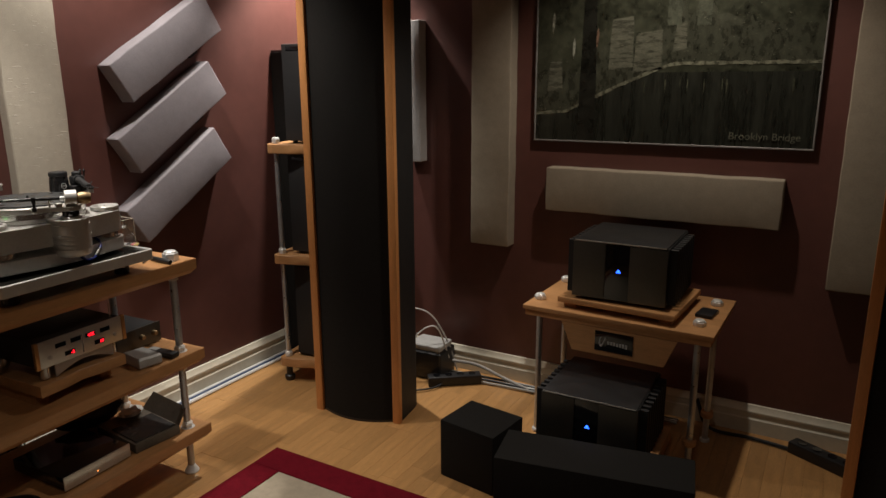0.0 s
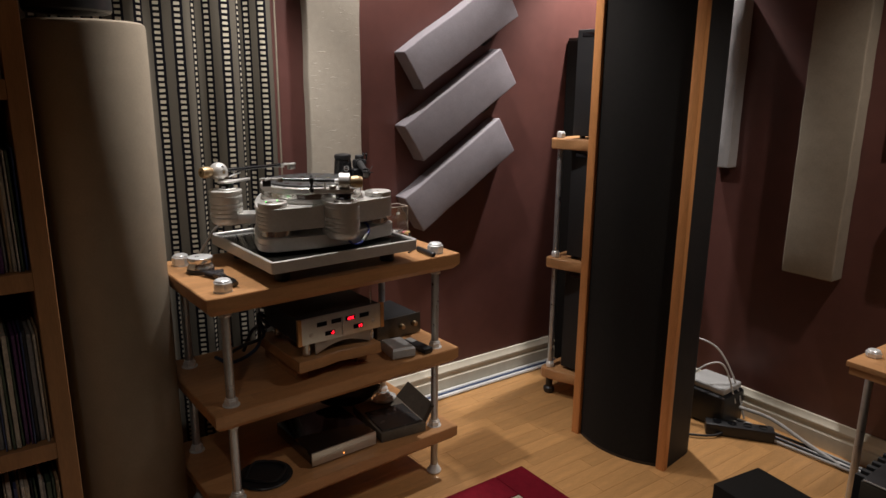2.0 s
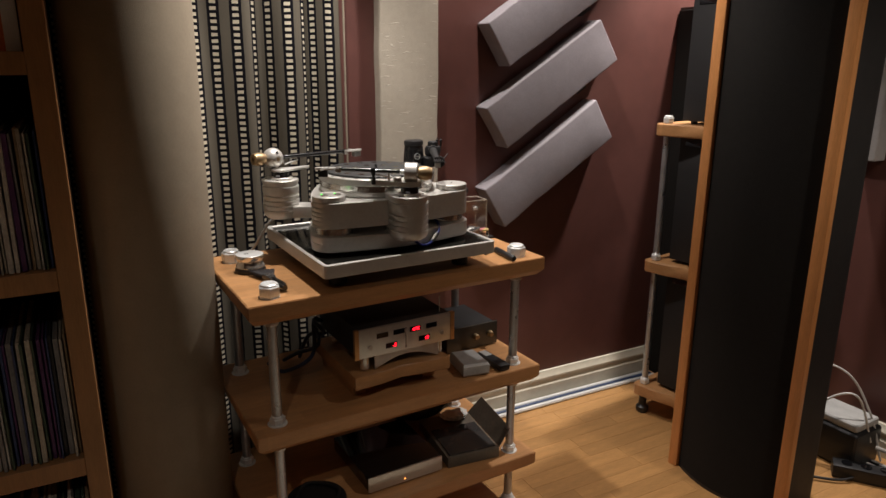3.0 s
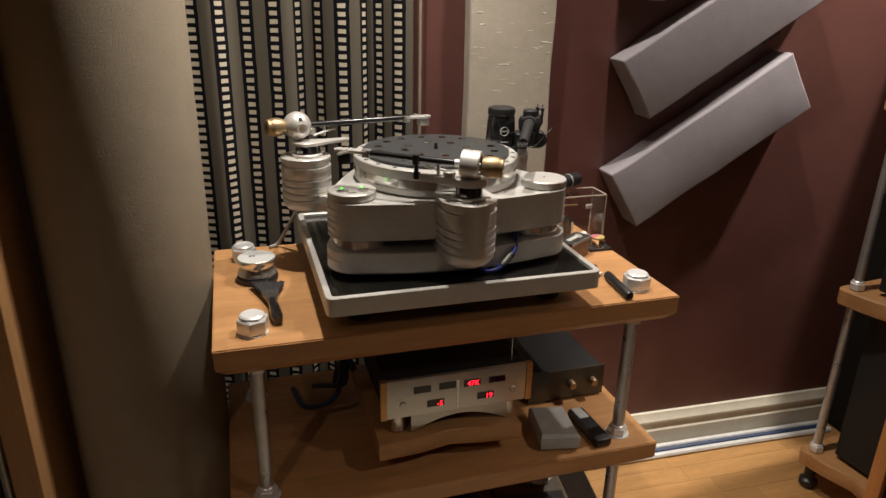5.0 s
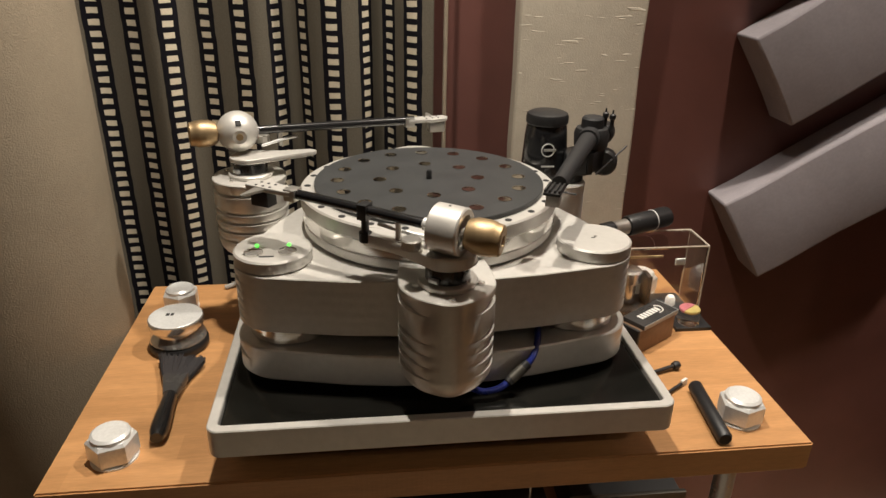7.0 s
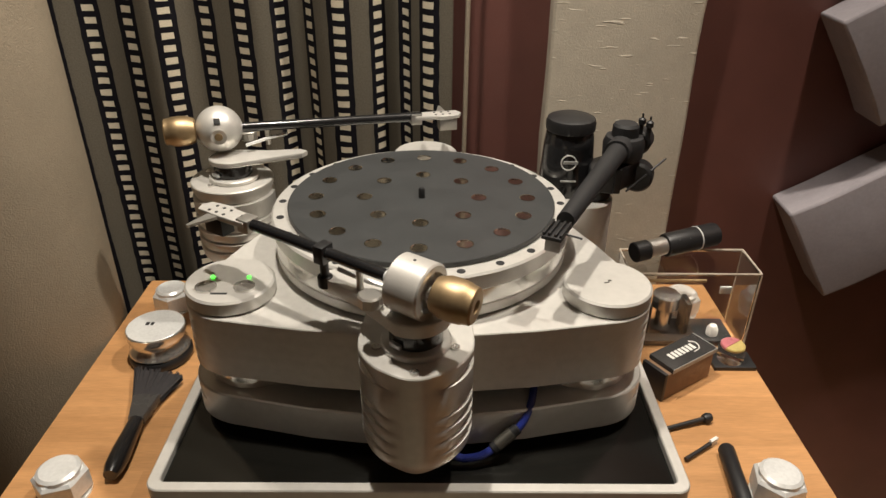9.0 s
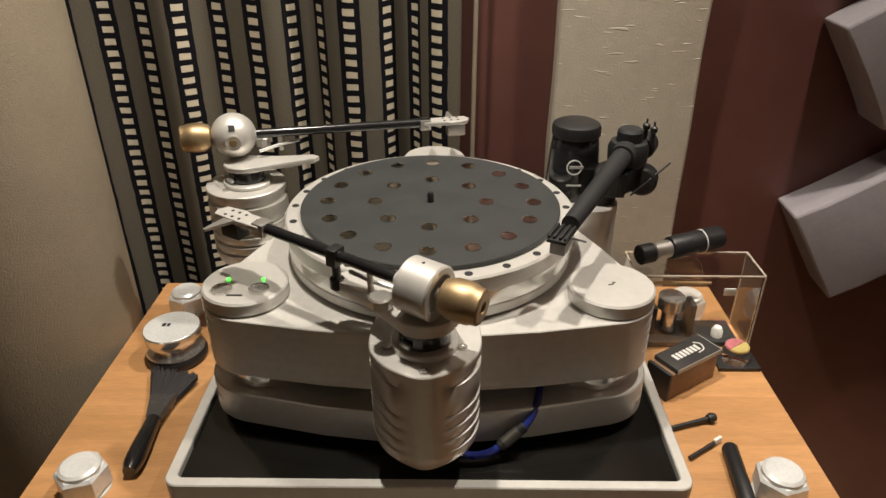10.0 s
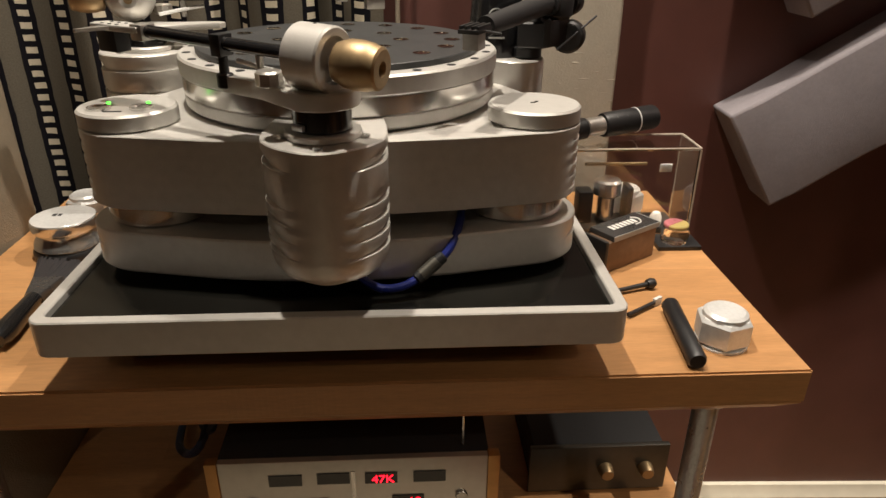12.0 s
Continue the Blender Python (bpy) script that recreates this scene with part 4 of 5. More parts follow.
    prism(bm, [(-0.030, -0.0075), (-0.008, -0.0085), (0.0, -0.011), (0.020, -0.0075), (0.024, 0.0), (0.020, 0.0075), (-0.008, 0.0085), (-0.030, 0.0075)], -0.0022, 0.0022, 0.0006, hm)
    hd = part("headshell", bm, M_SATIN, th, "drilled silver headshell")
    bm = B()
    for x in (-0.006, 0.002, 0.010):
        for y in (-0.0042, 0.0042):
            lathe(bm, [(0, 0.00225), (0.0014, 0.00225), (0.0014, 0.0026), (0, 0.0026)], hm @ Matrix.Translation((x, y, 0)), 10)
    part("headshell_slot", bm, M_MATTE, hd)
    bm = B()
    shape(bm, -0.034, -0.022, -0.0065, 0.0065, -0.0075, 0.004, 0.001)
    bm.transform(hm)
    part("shell_clamp", bm, M_SILVER, hd)
    bm = B()
    prism(bm, [(-0.003, 0.0085), (0.008, 0.0085), (0.0075, 0.022), (0.0065, 0.031), (0.0045, 0.031), (0.001, 0.020)], -0.0012, 0.0012, 0.0, hm)
    part("finger_lift", bm, M_SILVER, hd)
    return th, hm, hd


Z = lambda v: v - 0.935  # noqa: E731
th, hm, hd = tonearm("tonearm", (0.000, -0.215, Z(1.149)), (-0.189, -0.096, Z(1.156)), (0.034, -0.231, Z(1.146)), (0.000, -0.208, Z(1.0934)), "silver tonearm with black tube and brass counterweight", False)
bm = B()
shape(bm, -0.004, 0.016, -0.0065, 0.0065, -0.018, -0.0025, 0.001)
bm.transform(hm)
part("cartridge", bm, M_BLACK, hd, "small dark cartridge")
th, hm, hd = tonearm("tonearm", (-0.257, 0.136, Z(1.160)), (0.020, 0.203, Z(1.158)), (-0.303, 0.122, Z(1.161)), (-0.241, 0.118, Z(1.1074)), "silver tonearm with a ball-shaped bearing and brass counterweight", True)
bm = B()
shape(bm, -0.002, 0.018, -0.007, 0.007, -0.016, -0.0025, 0.001)
bm.transform(hm)
part("cartridge", bm, M_SILVER, hd, "pale cartridge with coloured leads")


def black_tonearm():
    th = thing("black_tonearm", T, "matte black tapered tonearm on the rear arm tower", "tonearm")
    p, h = Vector((0.241, 0.093, Z(1.160))), Vector((0.133, -0.122, Z(1.158)))
    d = (h - p).normalized()
    bm = B()
    drum(bm, 0.0165, Z(1.0992), Z(1.112), Matrix.Translation((0.211, 0.074, 0)), 32)
    prism(bm, [(0.196, 0.056), (0.224, 0.050), (0.262, 0.086), (0.258, 0.112), (0.236, 0.116), (0.200, 0.090)], Z(1.112), Z(1.141), 0.002)
    part("arm_base", bm, M_BLACK, th)
    bm = B()
    lathe(bm, [(0, -0.020), (0.020, -0.020), (0.024, -0.015), (0.025, 0.002), (0.022, 0.010), (0.016, 0.011), (0.0155, 0.023), (0.013, 0.026), (0, 0.026)], Matrix.Translation(p), 36)
    part("bearing_housing", bm, M_MATTE, th)
    bm = B()
    sweep(bm, [p + d * 0.006, p + d * 0.034], 0.0150, 20)
    part("tube_socket", bm, M_MATTE, th)
    bm = B()
    n = 8
    sweep(bm, [p + d * (0.02 + 0.208 * k / n) for k in range(n + 1)], [0.0122 - 0.0032 * k / n for k in range(n + 1)], 20)
    part("arm_tube", bm, M_MATTE, th, "tapered matte black tube")
    hm = Matrix.Translation(h) @ Matrix.Rotation(math.atan2(d.y, d.x), 4, "Z")
    bm = B()
    shape(bm, -0.004, 0.030, -0.0095, 0.0095, -0.0015, 0.0020, 0.0006)
    for y in (-0.008, -0.003, 0.003, 0.008):
        shape(bm, -0.002, 0.028, y - 0.0012, y + 0.0012, 0.0018, 0.0050, 0.0004)
    bm.transform(hm)
    hd = part("headshell", bm, M_BLACK, th, "ribbed black headshell")
    bm = B()
    shape(bm, 0.006, 0.024, -0.0075, 0.0075, -0.016, -0.0018, 0.001)
    bm.transform(hm)
    part("cartridge", bm, M_GREYBOX, hd, "pale cartridge body")
    bm = B()
    sweep(bm, [hm @ Vector((0.014, 0.0095, 0)), hm @ Vector((0.012, 0.024, -0.002))], 0.0011, 8)
    part("finger_lift", bm, M_BLACK, hd)
    bm = B()
    drum(bm, 0.0155, -0.012, 0.014, along(p - d * 0.030 + Vector((0.012, -0.004, -0.004)), -d), 28, 0.003)
    part("counterweight", bm, M_BLACK, th)
    bm = B()
    drum(bm, 0.019, -0.010, 0.012, along(p + Vector((0.022, -0.002, -0.040)), (0.4, 1, 0)), 28, 0.003)
    part("bias_weight", bm, M_BLACK, th)
    bm = B()
    sweep(bm, [p + Vector((0.004, -0.024, -0.052)), p + Vector((0.052, -0.006, -0.016))], 0.0013, 8)
    part("bias_rod", bm, M_BRISTLE, th, "thin dark rod")
    for k, (dx, dy) in enumerate(((0.020, 0.006), (0.026, -0.006))):
        bm = B()
        lathe(bm, [(0, 0.008), (0.0028, 0.008), (0.0028, 0.022), (0.0045, 0.024), (0.0045, 0.029), (0.0014, 0.031), (0.0012, 0.036), (0, 0.036)], Matrix.Translation(p + Vector((dx, dy, 0))), 12)
        part("adjuster_screw", bm, M_BLACK, th)
    bm = B()
    shape(bm, -0.004, 0.004, -0.020, 0.004, -0.045, -0.015, 0.001)
    bm.transform(Matrix.Translation(p + d * 0.030))
    part("rest_bracket", bm, M_BLACK, th)


black_tonearm()


def motor_can():
    th = thing("motor_pod", T @ pose(0.176, 0.098, Z(1.0992)), "black round tapered pod with an embossed ring mark", "motor pod")
    bm = B()
    lathe(bm, [(0, 0.0), (0.0325, 0.0), (0.0335, 0.006), (0.0325, 0.020), (0.0300, 0.060), (0.0282, 0.075), (0.0270, 0.0765), (0, 0.0765)], None, 48)
    part("body", bm, M_CARBON, th)
    bm = B()
    lathe(bm, [(0, 0.0768), (0.0278, 0.0768), (0.0296, 0.0790), (0.0298, 0.0870), (0.0280, 0.0915), (0.0230, 0.0938), (0, 0.0942)], None, 48)
    part("lid", bm, M_BLACK, th)
    bm = B()
    lathe(bm, [(0.0082, -0.0005), (0.0095, -0.0005), (0.0095, 0.0008), (0.0082, 0.0008), (0.0082, -0.0005)], along((-0.004, -0.0308, 0.046), (0, -1, 0.06)), 32)
    part("embossed_ring", bm, M_ZINC, th, "pale ring mark")
    for x0, x1, y0, y1, z0, z1 in ((-0.0100, 0.0070, -0.0318, -0.0298, 0.0443, 0.0477), (-0.012, 0.006, -0.0334, -0.0310, 0.022, 0.0238)):
        bm = B()
        shape(bm, x0, x1, y0, y1, z0, z1)
        part("label_bar", bm, M_GREYBOX, th)


motor_can()


# ---- small things on the top shelf (rack coordinates) ----
TOPZ = 0.858


def record_puck():
    th = thing("record_clamp", R @ pose(-0.362, 0.2925, TOPZ), "polished steel record weight on the beech shelf", "record weight")
    bm = B()
    lathe(bm, [(0, 0.0), (0.039, 0.0), (0.0415, 0.004), (0.0415, 0.011), (0.0395, 0.014), (0, 0.014)], None, 56)
    part("rubber_base", bm, M_BLACK, th)
    bm = B()
    lathe(bm, [(0.0385, 0.0145), (0.0398, 0.017), (0.0385, 0.022), (0.0345, 0.029), (0.0345, 0.034), (0.0368, 0.037), (0.0382, 0.039), (0.0382, 0.0490), (0.0370, 0.0505)], None, 56)
    wt = part("weight", bm, M_CHROME, th, "polished turned steel weight")
    bm = B()
    lathe(bm, [(0.0370, 0.0490), (0.0370, 0.0505), (0.0366, 0.0508), (0, 0.0508)], None, 56)
    part("top_face", bm, M_ZINC, wt, "fine-turned satin top")
    bm = B()
    shape(bm, -0.014, -0.009, 0.000, 0.007, 0.0509, 0.0512)
    shape(bm, -0.007, -0.003, 0.000, 0.007, 0.0509, 0.0512)
    part("engraved_mark", bm, M_MATTE, wt)


record_puck()


def brush():
    th = thing("cleaning_brush", R @ pose(-0.341, 0.148, TOPZ) @ pose(0, 0, 0, 0, 0, 3), "flared black antistatic brush with a glossy dark handle", "brush")
    bm = B()
    n = 9
    sweep(bm, [(0, -0.080 + 0.0105 * k, 0.012) for k in range(n)], [0.0075, 0.0105, 0.0112, 0.0112, 0.0108, 0.0102, 0.0096, 0.0092, 0.0088], 18)
    part("handle", bm, M_CARBON, th, "glossy dark handle")
    bm = B()
    prism(bm, [(-0.009, 0.004), (0.009, 0.004), (0.017, 0.046), (-0.017, 0.046)], 0.005, 0.018, 0.002)
    part("ferrule", bm, M_SMOKE, th, "smoky translucent plastic ferrule")
    bm = B()
    rnd = random.Random(2)
    prism(bm, [(-0.0165, 0.044), (0.0165, 0.044), (0.031, 0.084), (-0.031, 0.098)], 0.006, 0.016, 0.002)
    for k in range(240):
        u = rnd.uniform(-1, 1)
        w = rnd.uniform(-1, 1)
        a, b = Vector((0.0165 * u, 0.042, 0.011 + 0.004 * w)), Vector((0.033 * u + rnd.uniform(-.001, .001), 0.094 - 0.009 * u + rnd.uniform(-0.003, 0.002), 0.011 + 0.006 * w))
        sweep(bm, [a, b], 0.0008, 4)
    part("bristles", bm, M_BRISTLE, th, "fanned dark bristles")


brush()


def acrylic_box():
    th = thing("stylus_gauge_case", R @ pose(0.360, 0.349, TOPZ), "clear acrylic dust cover over a small balance", "display case")
    w, d, h, t = 0.087, 0.0335, 0.120, 0.0025
    for nm, a in (("side_pane", (-w, -w + t, -d, d, 0, h)), ("side_pane", (w - t, w, -d, d, 0, h)), ("long_pane", (-w + t, w - t, -d, -d + t, 0, h)), ("long_pane", (-w + t, w - t, d - t, d, 0, h)), ("top_pane", (-w, w, -d, d, h + 0.0002, h + t))):
        bm = B()
        shape(bm, *a, 0.0004, 1)
        ob = part(nm, bm, M_ACRYL, th)
        ob.visible_shadow = False
    # thin pale rods paint the edge glints of the clear cover
    for x in (-w, w):
        for y in (-d, d):
            bm = B()
            sweep(bm, [(x, y, 0.001), (x, y, h)], 0.0013, 6)
            part("corner_edge", bm, M_EDGE_GLINT, th, "acrylic edge with its bright glint put in as pale colour")
    for a, c in (((-w, -d), (w, -d)), ((w, -d), (w, d)), ((w, d), (-w, d)), ((-w, d), (-w, -d))):
        bm = B()
        sweep(bm, [(*a, h + t), (*c, h + t)], 0.0013, 6)
        part("top_edge", bm, M_EDGE_GLINT, th, "acrylic edge with its bright glint put in as pale colour")
    bm = B()
    shape(bm, -0.076, 0.076, -0.028, 0.028, 0.0005, 0.010, 0.002)
    part("base", bm, M_BLACK, th)
    bm = B()
    drum(bm, 0.019, 0.046, 0.070, Matrix.Translation((-0.020, 0.004, 0)), 28, 0.003)
    drum(bm, 0.012, 0.0105, 0.046, Matrix.Translation((-0.020, 0.004, 0)), 24)
    part("gauge_head", bm, M_CHROME, th)
    bm = B()
    shape(bm, -0.062, -0.042, -0.012, 0.014, 0.0105, 0.056, 0.002)
    shape(bm, 0.004, 0.012, -0.014, 0.014, 0.0105, 0.062, 0.002)
    part("gauge_frame", bm, M_BLACK, th)
    bm = B()
    lathe(bm, [(0, 0.0105), (0.008, 0.0105), (0.008, 0.020), (0.005, 0.026), (0, 0.028)], Matrix.Translation((0.048, -0.012, 0)), 16)
    part("dome_cap", bm, M_WHITE, th, "small white dome cap")
    bm = B()
    shape(bm, 0.037, 0.053, -0.0300, -0.0275, 0.090, 0.101, 0.001)
    part("catch", bm, M_ZINC, th)
    bm = B()
    shape(bm, -0.055, 0.030, -0.002, 0.002, 0.090, 0.094, 0.001)
    part("balance_beam", bm, M_BRASS, th)


acrylic_box()


def torch():
    a, b = Vector((0.283, 0.342, 0.9985)), Vector((0.402, 0.384, 1.0050))
    th = thing("torch", R, "small black torch with a silver collar on the case", "torch")
    d = (b - a).normalized()
    bm = B()
    lathe(bm, [(0, 0.045), (0.0155, 0.045), (0.0165, 0.048), (0.0165, 0.124), (0.0155, 0.127), (0, 0.127)], along(a, d), 24)
    part("barrel", bm, M_BLACK, th)
    bm = B()
    lathe(bm, [(0.0166, 0.095), (0.0171, 0.0955), (0.0171, 0.0965), (0.0166, 0.097)], along(a, d), 24)
    part("trim_ring", bm, M_ZINC, th)
    bm = B()
    drum(bm, 0.0125, 0.018, 0.0448, along(a, d), 24)
    part("collar", bm, M_SILVER, th, "bright silver collar")
    bm = B()
    drum(bm, 0.0140, -0.004, 0.0178, along(a, d), 24)
    part("cap", bm, M_BLACK, th)
    bm = B()
    up = Vector((-0.25, -0.75, 0.6)).normalized()
    for f in (0.066, 0.082):
        lathe(bm, [(0, 0.0160), (0.0028, 0.0160), (0.0028, 0.0172), (0, 0.0174)], along(a + d * f, up), 10)
    part("switch_dot", bm, M_GREYBOX, th)


torch()


def logo_box():
    th = thing("accessory_case", R @ pose(0.333, 0.247, TOPZ) @ pose(0, 0, 0, 0, 0, 33), "small brown box with a smoked lid and white mark", "case")
    bm = B()
    shape(bm, -0.046, 0.043, -0.018, 0.018, 0.0, 0.040, 0.002)
    part("body", bm, M_CARD, th)
    bm = B()
    shape(bm, -0.052, -0.0465, -0.019, 0.019, 0.0, 0.043, 0.0015)
    part("end_cap", bm, M_BLACK, th)
    bm = B()
    shape(bm, -0.040, 0.044, -0.0195, 0.0195, 0.0403, 0.0475, 0.0015)
    lid = part("lid", bm, M_SMOKE, th, "smoked plastic lid")
    bm = B()
    for x0, x1, y0, y1 in ((-0.040, 0.044, -0.0205, -0.0196), (0.0441, 0.0450, -0.0205, 0.0195)):
        shape(bm, x0, x1, y0, y1, 0.0405, 0.0474, 0.0003, 1)
    part("lid_rim", bm, M_GREYBOX, lid, "pale clear rim")
    bm = B()
    for k in range(7):
        shape(bm, -0.024 + 0.0068 * k, -0.0195 + 0.0068 * k, -0.005, 0.006, 0.0476, 0.0479)
    sweep(bm, smooth([(0.012, -0.009, 0.0478), (0.024, -0.007, 0.0478), (0.029, 0.003, 0.0478), (0.023, 0.010, 0.0478)]), 0.0009, 6)
    part("printed_mark", bm, M_WHITE, lid, "plain white printed mark")


logo_box()


def gel_jar():
    th = thing("stylus_gel_jar", R @ pose(0.416, 0.284, TOPZ), "little clear jar of pink and yellow gel on a pad", "jar")
    bm = B()
    shape(bm, -0.026, 0.031, -0.018, 0.024, 0.0, 0.006, 0.001)
    part("pad", bm, M_BLACK, th)
    bm = B()
    lathe(bm, [(0, 0.0062), (0.016, 0.0062), (0.0180, 0.010), (0.0180, 0.024), (0.0165, 0.027), (0, 0.027)], None, 28)
    part("jar", bm, M_ACRYL, th).visible_shadow = False
    for nm, mtl, a0 in (("pink_gel", M_PINK, 0.6), ("yellow_gel", M_YELLOW, 0.6 + math.pi)):
        bm = B()
        out = [(0.0160 * math.cos(a0 + math.pi * k / 14), 0.0160 * math.sin(a0 + math.pi * k / 14)) for k in range(15)]
        prism(bm, out, 0.0272, 0.0320, 0.0012)
        part(nm, bm, mtl, th)


gel_jar()


def pen(name, a, b, r, label, bulb):
    a, b = Vector(a), Vector(b)
    th = thing(name, R, label, "stylus brush")
    d = (b - a)
    bm = B()
    sweep(bm, [a, a + d * 0.5, b], [r, r * 0.9, r], 12)
    part("handle", bm, M_BLACK, th)
    bm = B()
    if bulb:
        lathe(bm, [(0, -0.006), (0.005, -0.005), (0.0065, 0.0), (0.005, 0.005), (0, 0.006)], along(b, d), 16)
        part("tip", bm, M_BLACK, th)
    else:
        shape(bm, -0.002, 0.002, -0.005, 0.005, 0.0, 0.012, 0.0006)
        bm.transform(along(b, d))
        part("bristles", bm, M_WHITE, th, "pale bristle tip")


pen("stylus_brush", (0.281, 0.148, TOPZ + 0.0040), (0.346, 0.168, TOPZ + 0.0066), 0.0030, "thin black brush with a round tip", True)
pen("stylus_brush", (0.300, 0.103, TOPZ + 0.0042), (0.336, 0.127, TOPZ + 0.0042), 0.0026, "thin black brush with a pale bristle tip", False)
bm = B()
lathe(bm, [(0, 0.0), (0.0075, 0.0), (0.0092, 0.003), (0.0092, 0.108), (0.0075, 0.111), (0, 0.111)], along((0.337, 0.006, TOPZ + 0.0093), (0.012, 0.108, 0.0)), 24)
single("marker_tube", bm, M_BLACK, R, "black capped tube lying beside a nut", "tube")


# ---- second shelf ----
def phono_stage():
    th = thing("phono_stage", R @ pose(0.002, 0.054, 0), "silver phono preamplifier with red digital readouts on wood", "preamplifier")
    z0, z1 = 0.634, 0.718
    bm = B()
    shape(bm, -0.1460, 0.1460, 0.0, 0.008, z0, z1, 0.001)
    fp = part("front_panel", bm, M_SILVER, th, "brushed silver front panel")
    for s in (-1, 1):
        bm = B()
        shape(bm, min(s * 0.1462, s * 0.159), max(s * 0.1462, s * 0.159), -0.002, 0.010, z0 - 0.001, z1 + 0.001, 0.001)
        part("corner_trim", bm, mat("gold_trim", (0.55, 0.30, 0.12), 0.35, metal=0.8), fp, "copper-gold corner trim")
    bm = B()
    shape(bm, -0.148, 0.148, 0.0085, 0.28, z0, z1 - 0.002, 0.002)
    part("chassis", bm, M_MATTE, th)
    zt = 0.692
    wins = [(-0.075, zt), (-0.023, zt + 0.001), (0.029, zt), (0.082, zt), (-0.047, zt - 0.035), (0.058, zt - 0.034)]
    for k, (x, z) in enumerate(wins):
        bm = B()
        shape(bm, x - 0.0178, x + 0.0178, -0.0012, -0.0003, z - 0.0075, z + 0.0075)
        win = part("display_window", bm, M_GLOSS, fp, "dark readout window")
        text = {2: "47K", 4: "-5", 5: "19"}.get(k)
        if text:
            cu = bpy.data.curves.new("readout", "FONT")
            cu.body, cu.size, cu.extrude, cu.align_x = text, 0.0150, 0.0002, "RIGHT" if k != 2 else "CENTER"
            cu.materials.append(M_REDLED)
            ob = new("readout", cu)
            ob.parent = win
            ob.matrix_basis = pose(x + (0.0150 if k != 2 else 0.002), -0.0020, z - 0.0058, 90)
            tagged(ob, "glowing red digits")
    bm = B()
    shape(bm, -0.0035, 0.0010, -0.0010, -0.0002, z0 + 0.006, zt + 0.010)
    part("chrome_strip", bm, M_CHROME, fp)
    for x in (-0.114, 0.118):
        bm = B()
        drum(bm, 0.007, 0.0, 0.003, along((x, -0.0002, zt - 0.030), (0, -1, 0)), 20, 0.0006)
        part("knob", bm, M_SILVER, fp)
    for x in (-0.118, 0.118):
        bm = B()
        drum(bm, 0.0145, 0.590, z0 - 0.0005, Matrix.Translation((x, 0.030, 0)), 28)
        part("foot", bm, M_CHROME, th)
        bm = B()
        drum(bm, 0.0145, 0.590, z0 - 0.0005, Matrix.Translation((x, 0.240, 0)), 28)
        part("foot", bm, M_CHROME, th)
    bm = B()
    n = 14
    out = [(-0.094 + 0.206 * k / n, z0 - 0.001) for k in range(n + 1)]
    low = [(0.112 - 0.206 * k / n, z0 - 0.046 + 0.028 * math.sin(math.pi * k / n)) for k in range(n + 1)]
    prism(bm, out + low, 0.0, 0.006, 0.0, Matrix(((1, 0, 0, 0), (0, 0, 1, 0.012), (0, 1, 0, 0), (0, 0, 0, 1))))
    part("arched_apron", bm, M_SILVER, th, "arched silver apron below the panel")
    bm = B()
    sweep(bm, [(0.120, 0.020, z1), (0.120, 0.020, z1 + 0.052)], 0.0015, 8)
    part("antenna", bm, M_CHROME, th)


phono_stage()
bm = B()
prism(bm, [(-0.167, 0.0), (-0.08, 0.004), (-0.015, 0.016), (0.05, 0.004), (0.135, 0.0), (0.135, 0.32), (-0.167, 0.32)], 0.549, 0.586, 0.002)
pb = thing("wooden_plinth", R @ pose(0.004, 0.040, 0), "beech plinth board under the preamplifier", "plinth")
part("board", bm, M_BEECH, pb)
for x in (-0.150, 0.078):
    bm = B()
    shape(bm, x, x + 0.040, 0.06, 0.30, 0.5055, 0.5488, 0.001)
    part("batten", bm, M_BEECH, pb)


def power_box():
    th = thing("power_supply", R @ pose(0.328, 0.205, 0), "small black box with a grey front and two gold knobs", "power supply")
    bm = B()
    shape(bm, -0.092, 0.092, 0.0085, 0.20, 0.512, 0.584, 0.002)
    part("chassis", bm, M_MATTE, th)
    bm = B()
    shape(bm, -0.098, 0.098, 0.0, 0.008, 0.510, 0.588, 0.001)
    part("front_panel", bm, M_AMP, th, "dark grey metal front")
    for x in (0.009, 0.066):
        bm = B()
        lathe(bm, [(0, 0), (0.0105, 0), (0.0105, 0.004), (0.009, 0.014), (0.008, 0.016), (0, 0.016)], along((x, -0.0002, 0.550), (0, -1, 0)), 24)
        part("knob", bm, M_BRASS, th, "gold-coloured knob")
    for x in (-0.07, 0.07):
        for y in (0.03, 0.17):
            bm = B()
            drum(bm, 0.010, 0.5052, 0.5118, Matrix.Translation((x, y, 0)), 16)
            part("foot", bm, M_BLACK, th)


power_box()
bm = B()
prism(bm, [(-0.055, -0.045), (0.028, -0.062), (0.042, 0.050), (-0.036, 0.066)], 0.0, 0.040, 0.007)
sb = single("plastic_tub", bm, M_GREYBOX, R @ pose(0.240, 0.080, 0.506), "cloudy grey plastic tub on the beech shelf", "tub")
bm = B()
shape(bm, -0.019, 0.019, -0.064, 0.064, 0.0, 0.020, 0.006)
rc = single("remote_control", bm, M_BLACK, R @ pose(0.322, 0.078, 0.506, 0, 0, 3), "black remote control lying on the shelf", "remote control")
bm = B()
shape(bm, -0.012, 0.012, 0.020, 0.060, 0.0202, 0.0212, 0.0004)
part("button_pad", bm, M_GREYBOX, rc)
bm = B()
